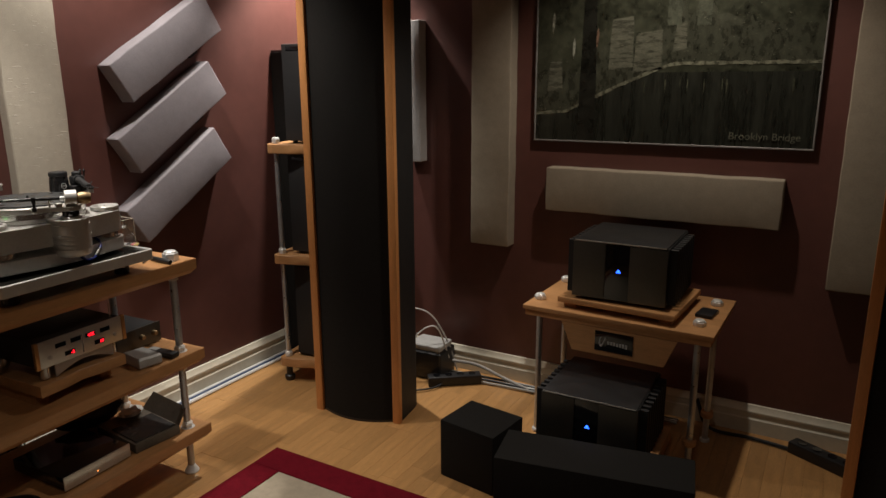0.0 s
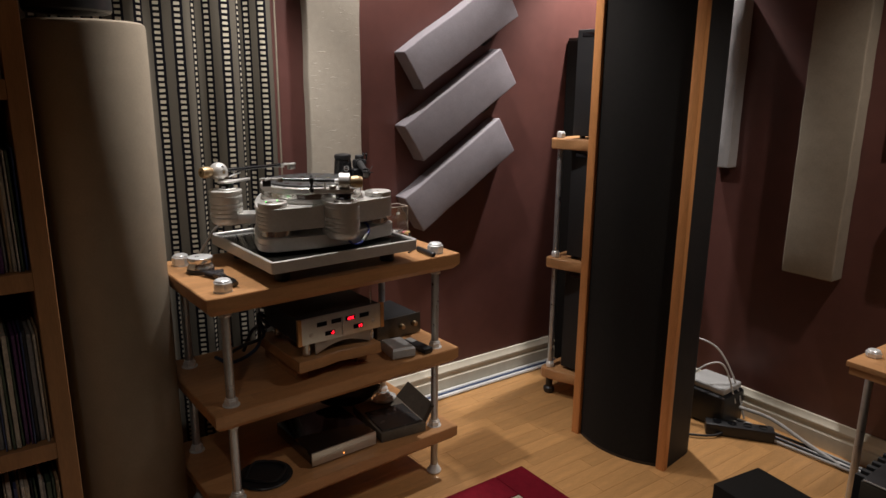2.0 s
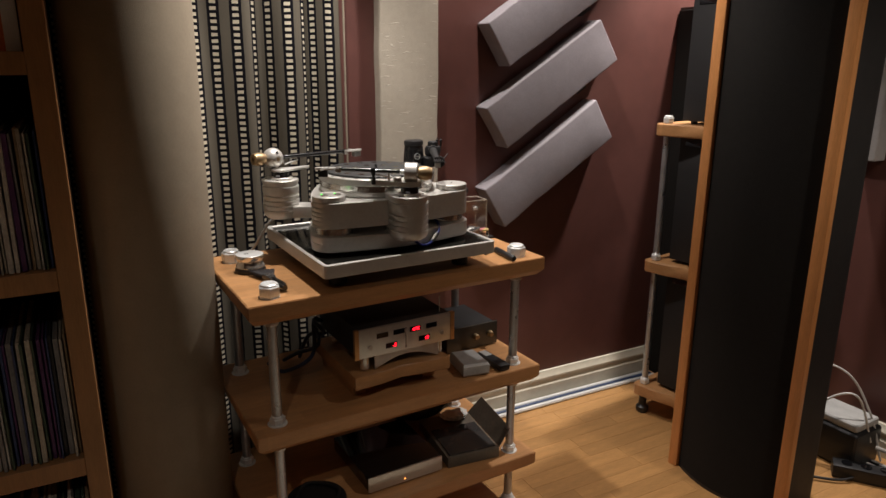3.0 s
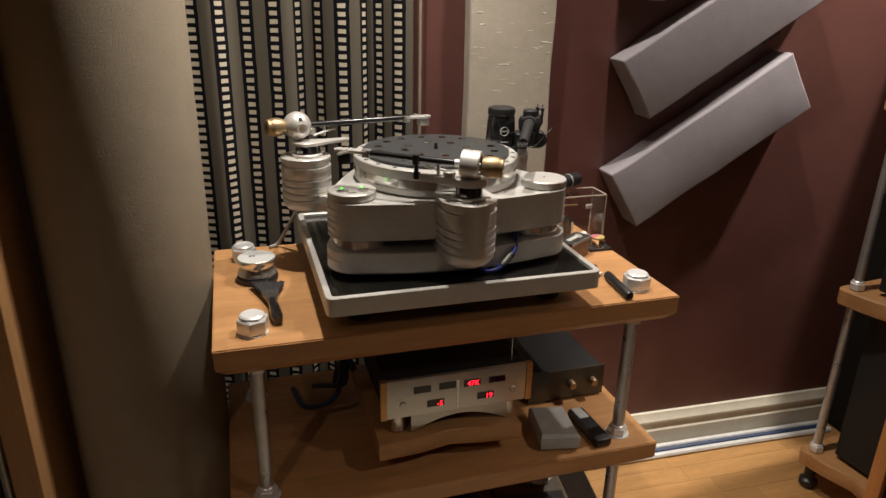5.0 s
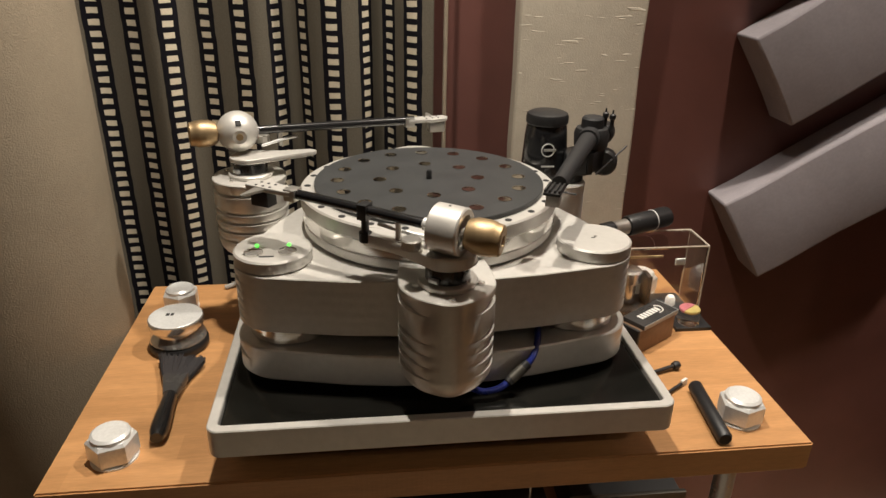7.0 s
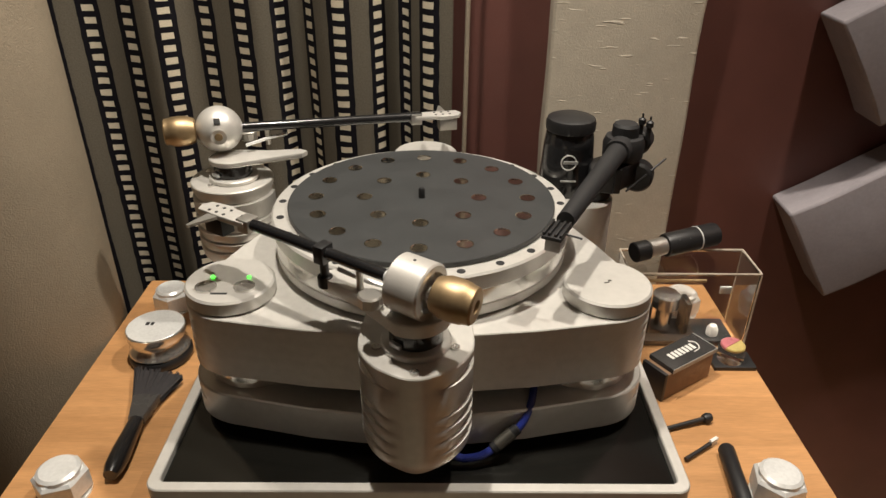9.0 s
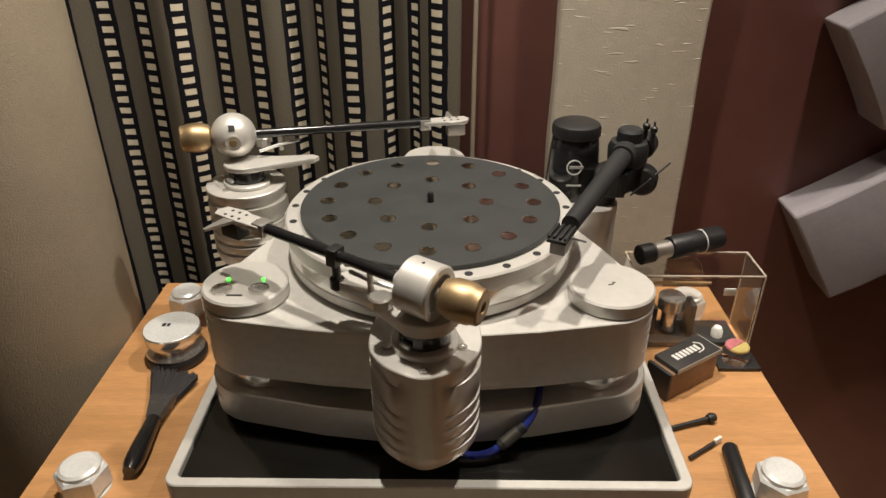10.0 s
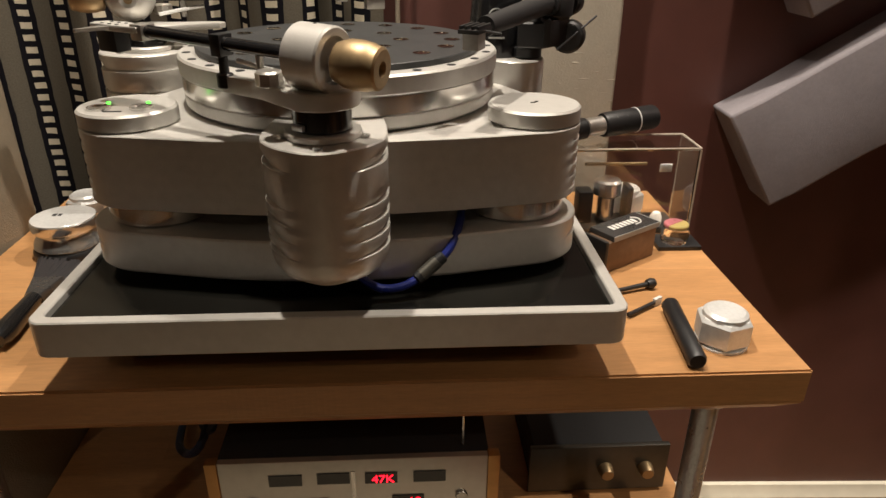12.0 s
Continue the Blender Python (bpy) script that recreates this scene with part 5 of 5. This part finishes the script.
for k in range(3):
    sweep(bm, smooth([(-0.30 + 0.05 * k, 0.40, 0.52), (-0.28 + 0.04 * k, 0.30, 0.53 + 0.05 * k), (-0.22 + 0.02 * k, 0.22, 0.60 + 0.03 * k), (-0.19, 0.28, 0.68), (-0.15, 0.32, 0.66)]), 0.006, 8)
single("signal_cable", bm, M_NAVY, R, "dark blue signal cables behind the preamplifier", "cable")


# ---- third shelf ----
def disc_player():
    th = thing("disc_player", R @ pose(0.002, 0.060, 0.193), "slim black component with a pale front", "player")
    bm = B()
    shape(bm, -0.125, 0.125, 0.0055, 0.27, 0.010, 0.052, 0.002)
    part("body", bm, M_GLOSS, th)
    bm = B()
    shape(bm, -0.125, 0.125, 0.0, 0.005, 0.006, 0.054, 0.001)
    fr = part("front_panel", bm, M_SILVER, th, "pale silver front panel")
    bm = B()
    drum(bm, 0.0022, 0, 0.001, along((-0.005, -0.0001, 0.017), (0, -1, 0)), 8, 0.0002)
    part("indicator_light", bm, M_ORANGELED, fr, "tiny amber light")
    for x in (-0.1, 0.1):
        for y in (0.03, 0.24):
            bm = B()
            drum(bm, 0.012, 0.0, 0.0098, Matrix.Translation((x, y, 0)), 12)
            part("foot", bm, M_BLACK, th)


disc_player()
bm = B()
shape(bm, -0.085, 0.095, -0.13, 0.13, 0.0, 0.035, 0.003)
bx = single("carton", bm, M_CARTON, R @ pose(0.252, 0.178, 0.193, 0, 0, -8), "open low grey-brown carton with packing paper", "carton")
bm = B()
shape(bm, -0.075, 0.085, -0.12, 0.04, 0.0355, 0.040, 0.001)
part("smoked_lid", bm, M_SMOKE, bx)
bm = B()
prism(bm, [(-0.125, 0.0), (0.120, 0.0), (0.105, 0.075), (-0.115, 0.070)], 0.0, 0.003, 0.0008, Matrix.Translation((0.0955, 0, 0.033)) @ Matrix.Rotation(radians(38), 4, "Y") @ Matrix(((0, 0, 1, 0), (1, 0, 0, 0), (0, 1, 0, 0), (0, 0, 0, 1))))
part("flap", bm, M_CARTON, bx, "cardboard flap standing open")
bm = B()
bmesh.ops.create_icosphere(bm, subdivisions=3, radius=1)
for v in bm.verts:
    k = 1 + 0.35 * noise.noise(v.co * 2.3) + 0.15 * noise.noise(v.co * 6)
    v.co = Vector((v.co.x * 0.045, v.co.y * 0.030, 0.018 + v.co.z * 0.016)) * k
for v in bm.verts:
    v.co += Vector((0.030, 0.085, 0.036))
part("packing_paper", bm, M_WHITE, bx, "crumpled white packing paper")
bm = B()
rnd = random.Random(8)
bmesh.ops.create_icosphere(bm, subdivisions=4, radius=1)
for v in bm.verts:
    n = noise.noise(v.co * 1.7) * 0.25 + noise.noise(v.co * 4) * 0.10
    v.co = Vector((v.co.x * 0.135, v.co.y * 0.10, v.co.z * 0.060)) * (1 + n)
mn = min(v.co.z for v in bm.verts)
for v in bm.verts:
    v.co.z = v.co.z - mn
single("black_cloth", bm, M_MATTE, R @ pose(0.225, 0.410, 0.1935), "crumpled black cloth behind the carton", "cloth")
bm = B()
lathe(bm, [(0, 0.0), (0.085, 0.0), (0.088, 0.004), (0.085, 0.008), (0.03, 0.009), (0, 0.009)], None, 40)
sweep(bm, smooth([(-0.07, 0, 0.014), (0, 0.07, 0.016), (0.07, 0, 0.014), (0, -0.07, 0.016), (-0.07, 0, 0.014)]), 0.005, 8)
single("coiled_lead", bm, M_BLACK, R @ pose(-0.265, 0.115, 0.1935), "coiled black lead on the lower shelf", "cable")


# ---- bass trap and bookcase beside the rack ----
def bass_trap():
    th = thing("tube_trap", pose(-2.340, 0.920, 0), "tall beige cloth-covered cylindrical bass trap on the floor", "bass trap")
    bm = B()
    lathe(bm, [(0, 0.0), (0.152, 0.0), (0.156, 0.006), (0.156, 1.580), (0.153, 1.590), (0.146, 1.595), (0, 1.597)], None, 72)
    part("cloth_cover", bm, M_TRAP, th)
    bm = B()
    sweep(bm, [(0.156 * math.cos(2.6), 0.156 * math.sin(2.6), 0.01), (0.156 * math.cos(2.6), 0.156 * math.sin(2.6), 1.585)], 0.002, 6)
    part("seam", bm, M_TRAP, th)


bass_trap()
bm = B()
drum(bm, 0.11, 0.0, 0.40, None, 48, 0.006)
single("black_canister", bm, M_BLACK, pose(-2.345, 0.885, 1.6172), "black canister standing on the bass trap", "canister")


def bookcase():
    """Faces +x; local x runs south from its north front corner, y into the case."""
    th = thing("record_bookcase", pose(-2.125, 0.752, 0), "brown veneered cube bookcase filled with vinyl records", "bookcase")
    D, t, H = 0.40, 0.048, 2.345
    rows = [0.02, 0.445, 0.920, 1.395, 1.870]
    W = 1.53
    for k, y in enumerate((0.0, -0.375, -0.75, -1.125, -W + t)):
        bm = B()
        tt = t if k in (0, 4) else 0.018
        shape(bm, -D, 0, y - tt, y, 0, H, 0.0015, 1)
        part("upright", bm, M_SHELFWOOD, th)
    cells = [(-t, -0.375), (-0.393, -0.75), (-0.768, -1.125), (-1.143, -W + t)]
    for z in rows + [H - 0.048]:
        for y1, y0 in cells:
            bm = B()
            shape(bm, -D + 0.004, -0.0015, y0 + 0.0002, y1 - 0.0002, z + 0.0002, z + 0.0478, 0.001, 1)
            part("shelf_board", bm, M_SHELFWOOD, th)
    bm = B()
    shape(bm, -D - 0.006, -D - 0.0005, -W, 0, 0, H)
    part("back_panel", bm, M_MATTE, th)
    return rows, cells


ROWS_Z, CELLS = bookcase()
SLEEVES = [mat("sleeve_" + n, c, 0.45, var=0.25, scale=18) for n, c in (("white", (0.55, 0.52, 0.46)), ("grey", (0.25, 0.24, 0.23)), ("black", (0.02, 0.02, 0.022)), ("blue", (0.05, 0.07, 0.16)), ("plum", (0.10, 0.04, 0.12)), ("tan", (0.34, 0.25, 0.15)), ("cream", (0.46, 0.42, 0.34)), ("green", (0.06, 0.09, 0.06)))]
rnd = random.Random(12)
for zi in (0, 1, 2):
    for ci, (y1, y0) in enumerate(CELLS[:2]):
        y = 0.752 + y1 - 0.004
        base = ROWS_Z[zi] + 0.048
        while y > 0.752 + y0 + 0.02:
            w = rnd.choice((0.004, 0.005, 0.006, 0.008, 0.011))
            hgt = rnd.uniform(0.303, 0.316)
            bm = B()
            shape(bm, -0.312, 0, -w, 0, 0, hgt, min(0.0012, w * 0.25), 1)
            lean = rnd.uniform(-0.6, 0.6)
            single("record_sleeve", bm, rnd.choice(SLEEVES), pose(-2.137 - rnd.uniform(0, 0.022), y, base + 0.0015 + w * abs(math.sin(radians(lean))), lean, 0, 0), "vinyl record sleeve standing in the bookcase", "record", "shelved records", flat=True)
            y -= w + rnd.uniform(0.0015, 0.004)
th = thing("record_sleeve_display", pose(-2.150, 0.700, ROWS_Z[3] + 0.048), "orange and white record sleeve standing face out", "record")
bm = B()
shape(bm, -0.006, 0, -0.315, 0, 0.0, 0.315, 0.001, 1)
part("cover", bm, M_WHITE, th)
bm = B()
shape(bm, 0.0003, 0.0012, -0.200, -0.028, 0.0, 0.30)
part("orange_field", bm, mat("orange_print", (0.55, 0.13, 0.02), 0.5), th, "orange printed field")


# ---- corner rack behind the loudspeaker ----
def corner_rack():
    th = thing("corner_rack", pose(-2.335, 2.765, 0, 0, 0, 8), "small beech-plate rack on steel rods with black equipment", "rack")
    ps = [(0.0, 0.0), (0.255, -0.01), (0.255, 0.30), (0.02, 0.32)]
    for z0, z1 in ((0.083, 0.130), (0.622, 0.668), (1.160, 1.206)):
        bm = B()
        prism(bm, [(-0.035, -0.020), (-0.020, -0.036), (0.05, -0.030), (0.14, -0.008), (0.245, -0.034), (0.285, -0.02), (0.285, 0.33), (-0.01, 0.355), (-0.035, 0.32)], z0, z1, 0.004)
        part("plate", bm, M_BEECH, th)
    for x, y in ps:
        bm = B()
        sweep(bm, [(x, y, 0.03), (x, y, 1.235)], 0.0125, 14)
        part("rod", bm, M_ROD, th)
        for z in (0.131, 0.669, 1.207):
            bm = B()
            nut(bm, 0.020, z, z + 0.022, x, y, 0.2)
            part("lock_nut", bm, M_ZINC, th)
        bm = B()
        lathe(bm, [(0, 0.0), (0.020, 0.0), (0.026, 0.010), (0.026, 0.026), (0.016, 0.034), (0.016, 0.082), (0, 0.082)], Matrix.Translation((x, y, 0)), 20)
        part("foot", bm, M_BLACK, th)


corner_rack()
col = thing("corner_column", pose(-2.636, 3.08, 0), "tall black cloth-covered column in the room corner", "absorber")
bm = B()
shape(bm, 0.0, 0.235, 0.0, 0.225, 0.0, 1.640, 0.006)
part("cloth_cover", bm, M_GRILLE, col)
bm = B()
shape(bm, 0.004, 0.231, 0.004, 0.221, 1.6402, 1.650, 0.002)
part("top_board", bm, M_SMOKE, col)
for z, h in ((0.1305, 0.488), (0.6685, 0.488), (1.2065, 0.452)):
    bm = B()
    shape(bm, 0.044, 0.236, 0.022, 0.285, 0.012, h, 0.006)
    ob = single("power_amplifier", bm, M_MATTE, pose(-2.335, 2.765, z, 0, 0, 8), "matte black tall power amplifier block on the corner rack", "amplifier", "corner amplifiers")
    for x in (0.07, 0.21):
        for y in (0.06, 0.26):
            bm = B()
            drum(bm, 0.012, 0.0, 0.0118, Matrix.Translation((x, y, 0)), 12)
            part("foot", bm, M_BLACK, ob)
    bm = B()
    shape(bm, 0.07, 0.21, 0.0195, 0.0218, h - 0.03, h - 0.012, 0.0008)
    part("front_badge", bm, M_GLOSS, ob)

# ---- amplifier stand in front of the north wall ----
A = pose(-0.690, 2.772, 0, 0, 0, -1.5)


def amp_stand():
    th = thing("amplifier_stand", A, "beech amplifier stand on steel rods with cap nuts", "stand")
    bm = B()
    shape(bm, -0.37, 0.37, 0.0, 0.485, 0.586, 0.604, 0.003)
    shape(bm, -0.362, 0.362, 0.008, 0.477, 0.560, 0.5858, 0.004)
    part("top", bm, M_BEECH, th)
    bm = B()
    prism(bm, [(-0.205, 0.0), (0.245, 0.0), (0.202, -0.110), (-0.158, -0.110)], 0.0, 0.020, 0.001, Matrix(((1, 0, 0, 0), (0, 0, 1, 0.010), (0, 1, 0, 0.559), (0, 0, 0, 1))))
    ap = part("apron", bm, M_BEECH, th, "tapered beech apron board")
    bm = B()
    shape(bm, -0.065, 0.085, 0.0075, 0.0098, 0.468, 0.548, 0.001)
    pl = part("name_plate", bm, M_GLOSS, ap, "black plate with a plain script mark")
    bm = B()
    sweep(bm, smooth([(-0.040, 0.0068, 0.525), (-0.044, 0.0068, 0.500), (-0.038, 0.0068, 0.488), (-0.028, 0.0068, 0.505), (-0.020, 0.0068, 0.522)]), 0.0030, 6)
    for k in range(7):
        shape(bm, -0.014 + 0.0115 * k, -0.006 + 0.0115 * k, 0.0062, 0.0074, 0.499 - 0.001 * k, 0.510)
    part("script_mark", bm, M_GREYBOX, pl)
    for x, y in ((-0.338, 0.105), (0.300, 0.100), (-0.338, 0.400), (0.312, 0.380)):
        bm = B()
        sweep(bm, [(x, y, 0.0), (x, y, 0.559)], 0.0125, 14)
        part("rod", bm, M_ROD, th)
        bm = B()
        nut(bm, 0.024, 0.6042, 0.622, x, y, 0.2)
        part("cap_nut", bm, M_ZINC, th)
        if x > 0:
            bm = B()
            drum(bm, 0.026, 0.112, 0.142, Matrix.Translation((x, y, 0)), 20, 0.006)
            part("wooden_collar", bm, M_BEECH, th)
        bm = B()
        drum(bm, 0.020, 0.0, 0.016, Matrix.Translation((x, y, 0)), 18, 0.003)
        part("foot", bm, M_ZINC, th)


amp_stand()
bm = B()
prism(bm, [(-0.235, 0.0), (0.225, 0.0), (0.225, 0.40), (-0.235, 0.40)], 0.6285, 0.650, 0.002)
ub = thing("amplifier_board", A @ pose(0.0, 0.028, 0, 0, 0, -2), "beech isolation board under the upper amplifier", "board")
part("board", bm, M_BEECH, ub)
for x in (-0.22, 0.16):
    bm = B()
    shape(bm, x, x + 0.05, 0.03, 0.37, 0.6045, 0.6283, 0.001)
    part("batten", bm, M_BEECH, ub)
bm = B()
shape(bm, -0.032, 0.032, -0.050, 0.050, 0.0, 0.014, 0.004)
single("small_remote", bm, M_BLACK, A @ pose(0.300, 0.240, 0.6042, 0, 0, -6), "small black handset lying on the stand", "remote control")


def mono_amp(m, label):
    """Front towards local -y; fins on both sides; lit mark in a dark centre strip."""
    th = thing("mono_amplifier", m, label, "amplifier", "twin mono amplifiers")
    w, h, d = 0.180, 0.236, 0.37
    bm = B()
    shape(bm, -w, w, 0.0085, d, 0.012, h, 0.003)
    part("chassis", bm, M_MATTE, th)
    for x0, x1 in ((-w, -0.052), (0.040, w)):
        bm = B()
        shape(bm, x0, x1, -0.003, 0.008, 0.014, h - 0.002, 0.002)
        part("front_plate", bm, M_AMP, th, "dark grey metal front plate")
    bm = B()
    shape(bm, -0.0515, 0.0395, 0.0, 0.007, 0.014, h - 0.002, 0.001)
    cs = part("centre_strip", bm, M_GLOSS, th, "black centre strip")
    bm = B()
    shape(bm, -0.009, 0.009, -0.0012, -0.0002, 0.125, 0.128)
    prism(bm, [(-0.006, 0.1295), (0.006, 0.1295), (0.003, 0.137), (-0.003, 0.137)], -0.0012, -0.0002, 0.0, Matrix(((1, 0, 0, 0), (0, 0, 1, 0), (0, 1, 0, 0), (0, 0, 0, 1))))
    part("lit_mark", bm, M_BLUELED, cs, "small glowing blue mark")
    bm = B()
    shape(bm, -w + 0.004, w - 0.004, -0.0025, d - 0.004, h + 0.0003, h + 0.006, 0.002)
    tp = part("top_plate", bm, M_BLACK, th)
    bm = B()
    shape(bm, -w + 0.006, w - 0.006, -0.0042, -0.0027, h + 0.0008, h + 0.0056, 0.0005)
    part("edge_trim", bm, M_SATIN, tp, "bright machined front edge")
    for s in (-1, 1):
        for k in range(9):
            bm = B()
            y = 0.03 + 0.037 * k
            shape(bm, min(s * (w + 0.0005), s * (w + 0.030)), max(s * (w + 0.0005), s * (w + 0.030)), y, y + 0.016, 0.018, h - 0.006, 0.001, 1)
            part("heat_sink_fin", bm, M_MATTE, th)
    for x in (-0.14, 0.14):
        for y in (0.04, 0.33):
            bm = B()
            drum(bm, 0.018, 0.0, 0.0118, Matrix.Translation((x, y, 0)), 16)
            part("foot", bm, M_BLACK, th)


mono_amp(A @ pose(0.000, 0.052, 0.6502, 0, 0, 1.5), "dark grey mono amplifier with a lit mark on the stand")
mono_amp(pose(-0.703, 2.566, 0.118, 0, 0, 0.5), "dark grey mono amplifier with a lit mark on a low board")
bm = B()
shape(bm, -0.23, 0.23, -0.01, 0.40, 0.055, 0.1175, 0.004)
lb = single("amplifier_board", bm, M_BEECH, pose(-0.703, 2.566, 0, 0, 0, 0.5), "beech isolation board under the lower amplifier", "board")
for x in (-0.18, 0.18):
    for y in (0.05, 0.33):
        bm = B()
        drum(bm, 0.022, 0.0, 0.0548, Matrix.Translation((x, y, 0)), 16)
        part("foot", bm, M_BLACK, lb)

# black floor-standing boxes before the amplifiers
bm = B()
shape(bm, 0.0, 0.655, -0.21, 0.0, 0.0, 0.232, 0.007)
ob = single("long_black_box", bm, M_GRILLE, pose(-0.962, 2.442, 0, 0, 0, 10), "long black cloth-covered box on the floor", "box")
bm = B()
shape(bm, 0.0, 0.242, -0.022, 0.185, 0.0, 0.236, 0.006)
single("black_cube_box", bm, M_GRILLE, pose(-1.214, 2.397, 0, 0, 0, -8), "black cloth-covered box beside the long one", "box")


# ---- cables and mains boxes along the north wall ----
def mains_strip(m, label):
    th = thing("mains_strip", m, label, "power strip", "mains strips")
    bm = B()
    shape(bm, -0.135, 0.135, -0.032, 0.032, 0.0, 0.050, 0.008)
    part("housing", bm, M_BLACK, th)
    for k in range(4):
        bm = B()
        drum(bm, 0.018, 0.0505, 0.053, Matrix.Translation((-0.09 + 0.06 * k, 0, 0)), 20, 0.0008)
        part("socket", bm, M_GLOSS, th)


mains_strip(pose(-1.570, 3.130, 0, 0, 0, 37), "black mains strip lying by the skirting board")
mains_strip(pose(0.075, 3.180, 0, 0, 0, -28), "black mains strip lying by the skirting board")
th = thing("transformer", pose(-1.745, 3.185, 0, 0, 0, 2), "black transformer box with a pale grey top", "transformer")
bm = B()
shape(bm, -0.10, 0.105, -0.085, 0.085, 0.0, 0.150, 0.018, 3)
part("body", bm, M_BLACK, th)
bm = B()
shape(bm, -0.085, 0.095, -0.075, 0.070, 0.1503, 0.182, 0.012, 3)
part("lid", bm, M_GREYBOX, th, "pale grey top")


def cable(pts, r, material, label):
    bm = B()
    sweep(bm, smooth(pts, 7), r, 8)
    single("cable", bm, material, Matrix(), label, "cable", "floor cables")


cable([(-1.88, 3.06, 0.36), (-1.80, 3.10, 0.375), (-1.72, 3.16, 0.33), (-1.66, 3.22, 0.18), (-1.62, 3.25, 0.02)], 0.004, M_WHITECABLE, "thin pale cable looped over the transformer")
cable([(-1.86, 3.02, 0.08), (-1.79, 3.06, 0.20), (-1.72, 3.10, 0.28), (-1.67, 3.14, 0.27), (-1.64, 3.20, 0.10)], 0.004, M_WHITECABLE, "thin pale cable looped over the transformer")
for k in range(5):
    o = 0.016 * k
    cable([(-1.66, 3.235 - o, 0.012), (-1.40, 3.26 - o, 0.010 + 0.008 * (k % 2)), (-1.15, 3.262 - 0.8 * o, 0.012), (-0.85, 3.262 - 0.6 * o, 0.010), (-0.5, 3.262 - 0.5 * o, 0.010)], 0.006, (M_GREYCABLE, M_BLACK, M_WHITECABLE, M_BLACK, M_GREYCABLE)[k], "mains and signal cable along the skirting board")
cable([(-1.62, 3.20, 0.09), (-1.50, 3.24, 0.075), (-1.34, 3.245, 0.03), (-1.20, 3.22, 0.012)], 0.008, M_GREYCABLE, "grey cable falling to the floor")
cable([(-0.42, 3.20, 0.16), (-0.36, 3.18, 0.05), (-0.20, 3.245, 0.012), (-0.02, 3.22, 0.012), (0.03, 3.20, 0.020)], 0.008, M_BLACK, "black mains cable on the floor")
cable([(-1.74, 2.92, 0.012), (-1.68, 2.95, 0.012), (-1.62, 3.02, 0.012), (-1.60, 3.09, 0.020)], 0.005, M_BLACK, "short black cable by the transformer")
for k, (dx, mt) in enumerate(((0.034, M_WHITECABLE), (0.055, M_NAVY), (0.076, M_WHITECABLE))):
    cable([(WX + dx + 0.004, 1.2, 0.010), (WX + dx + 0.006, 2.0, 0.010), (WX + dx + 0.002, 2.6, 0.008), (WX + dx + 0.006, 3.05, 0.008)], 0.0095, mt, "flat speaker cable run along the west skirting board")

# ---- floor strips ----
PW, PL = 0.068, 0.44


def strip_mesh():
    bm = B()
    shape(bm, 0, PW - 0.0006, 0, PL - 0.0006, -0.006, 0.0)
    bmesh.ops.bevel(bm, geom=[e for e in bm.edges if min(v.co.z for v in e.verts) > -0.001], offset=0.0004, segments=1, affect="EDGES")
    me = bpy.data.meshes.new("floor_strip")
    bm.to_mesh(me)
    bm.free()
    me.materials.append(M_PLANK)
    return me


STRIP = strip_mesh()
rnd = random.Random(21)
verts, faces, count = [], [], 0
cols = int((EX - WX) / PW) + 1
for i in range(cols):
    x = WX + i * PW
    y = SY - rnd.uniform(0, PL)
    while y < NY:
        near = -2.66 < x < 0.05 and y + PL > 2.1 and y < NY
        if near and count < 300 and y + PL < NY and x + PW < EX:
            ob = new("floor_strip", STRIP)
            ob.parent = FLOOR
            ob.matrix_basis = pose(x, y, 0)
            count += 1
        else:
            n = len(verts)
            a, b, c, d = x, min(EX, x + PW - 0.0006), max(SY, y), min(NY, y + PL - 0.0006)
            verts += [(a, c, -0.0005), (b, c, -0.0005), (b, d, -0.0005), (a, d, -0.0005), (a, c, -0.006), (b, c, -0.006), (b, d, -0.006), (a, d, -0.006)]
            faces += [(n, n + 1, n + 2, n + 3), (n + 4, n + 5, n + 1, n), (n + 5, n + 6, n + 2, n + 1), (n + 6, n + 7, n + 3, n + 2), (n + 7, n + 4, n, n + 3)]
        y += PL
me = bpy.data.meshes.new("floor_strips")
me.from_pydata(verts, [], faces)
me.materials.append(M_PLANK)
ob = new("floor_strips", me)
ob.parent = FLOOR
tagged(ob, kind="stuff")
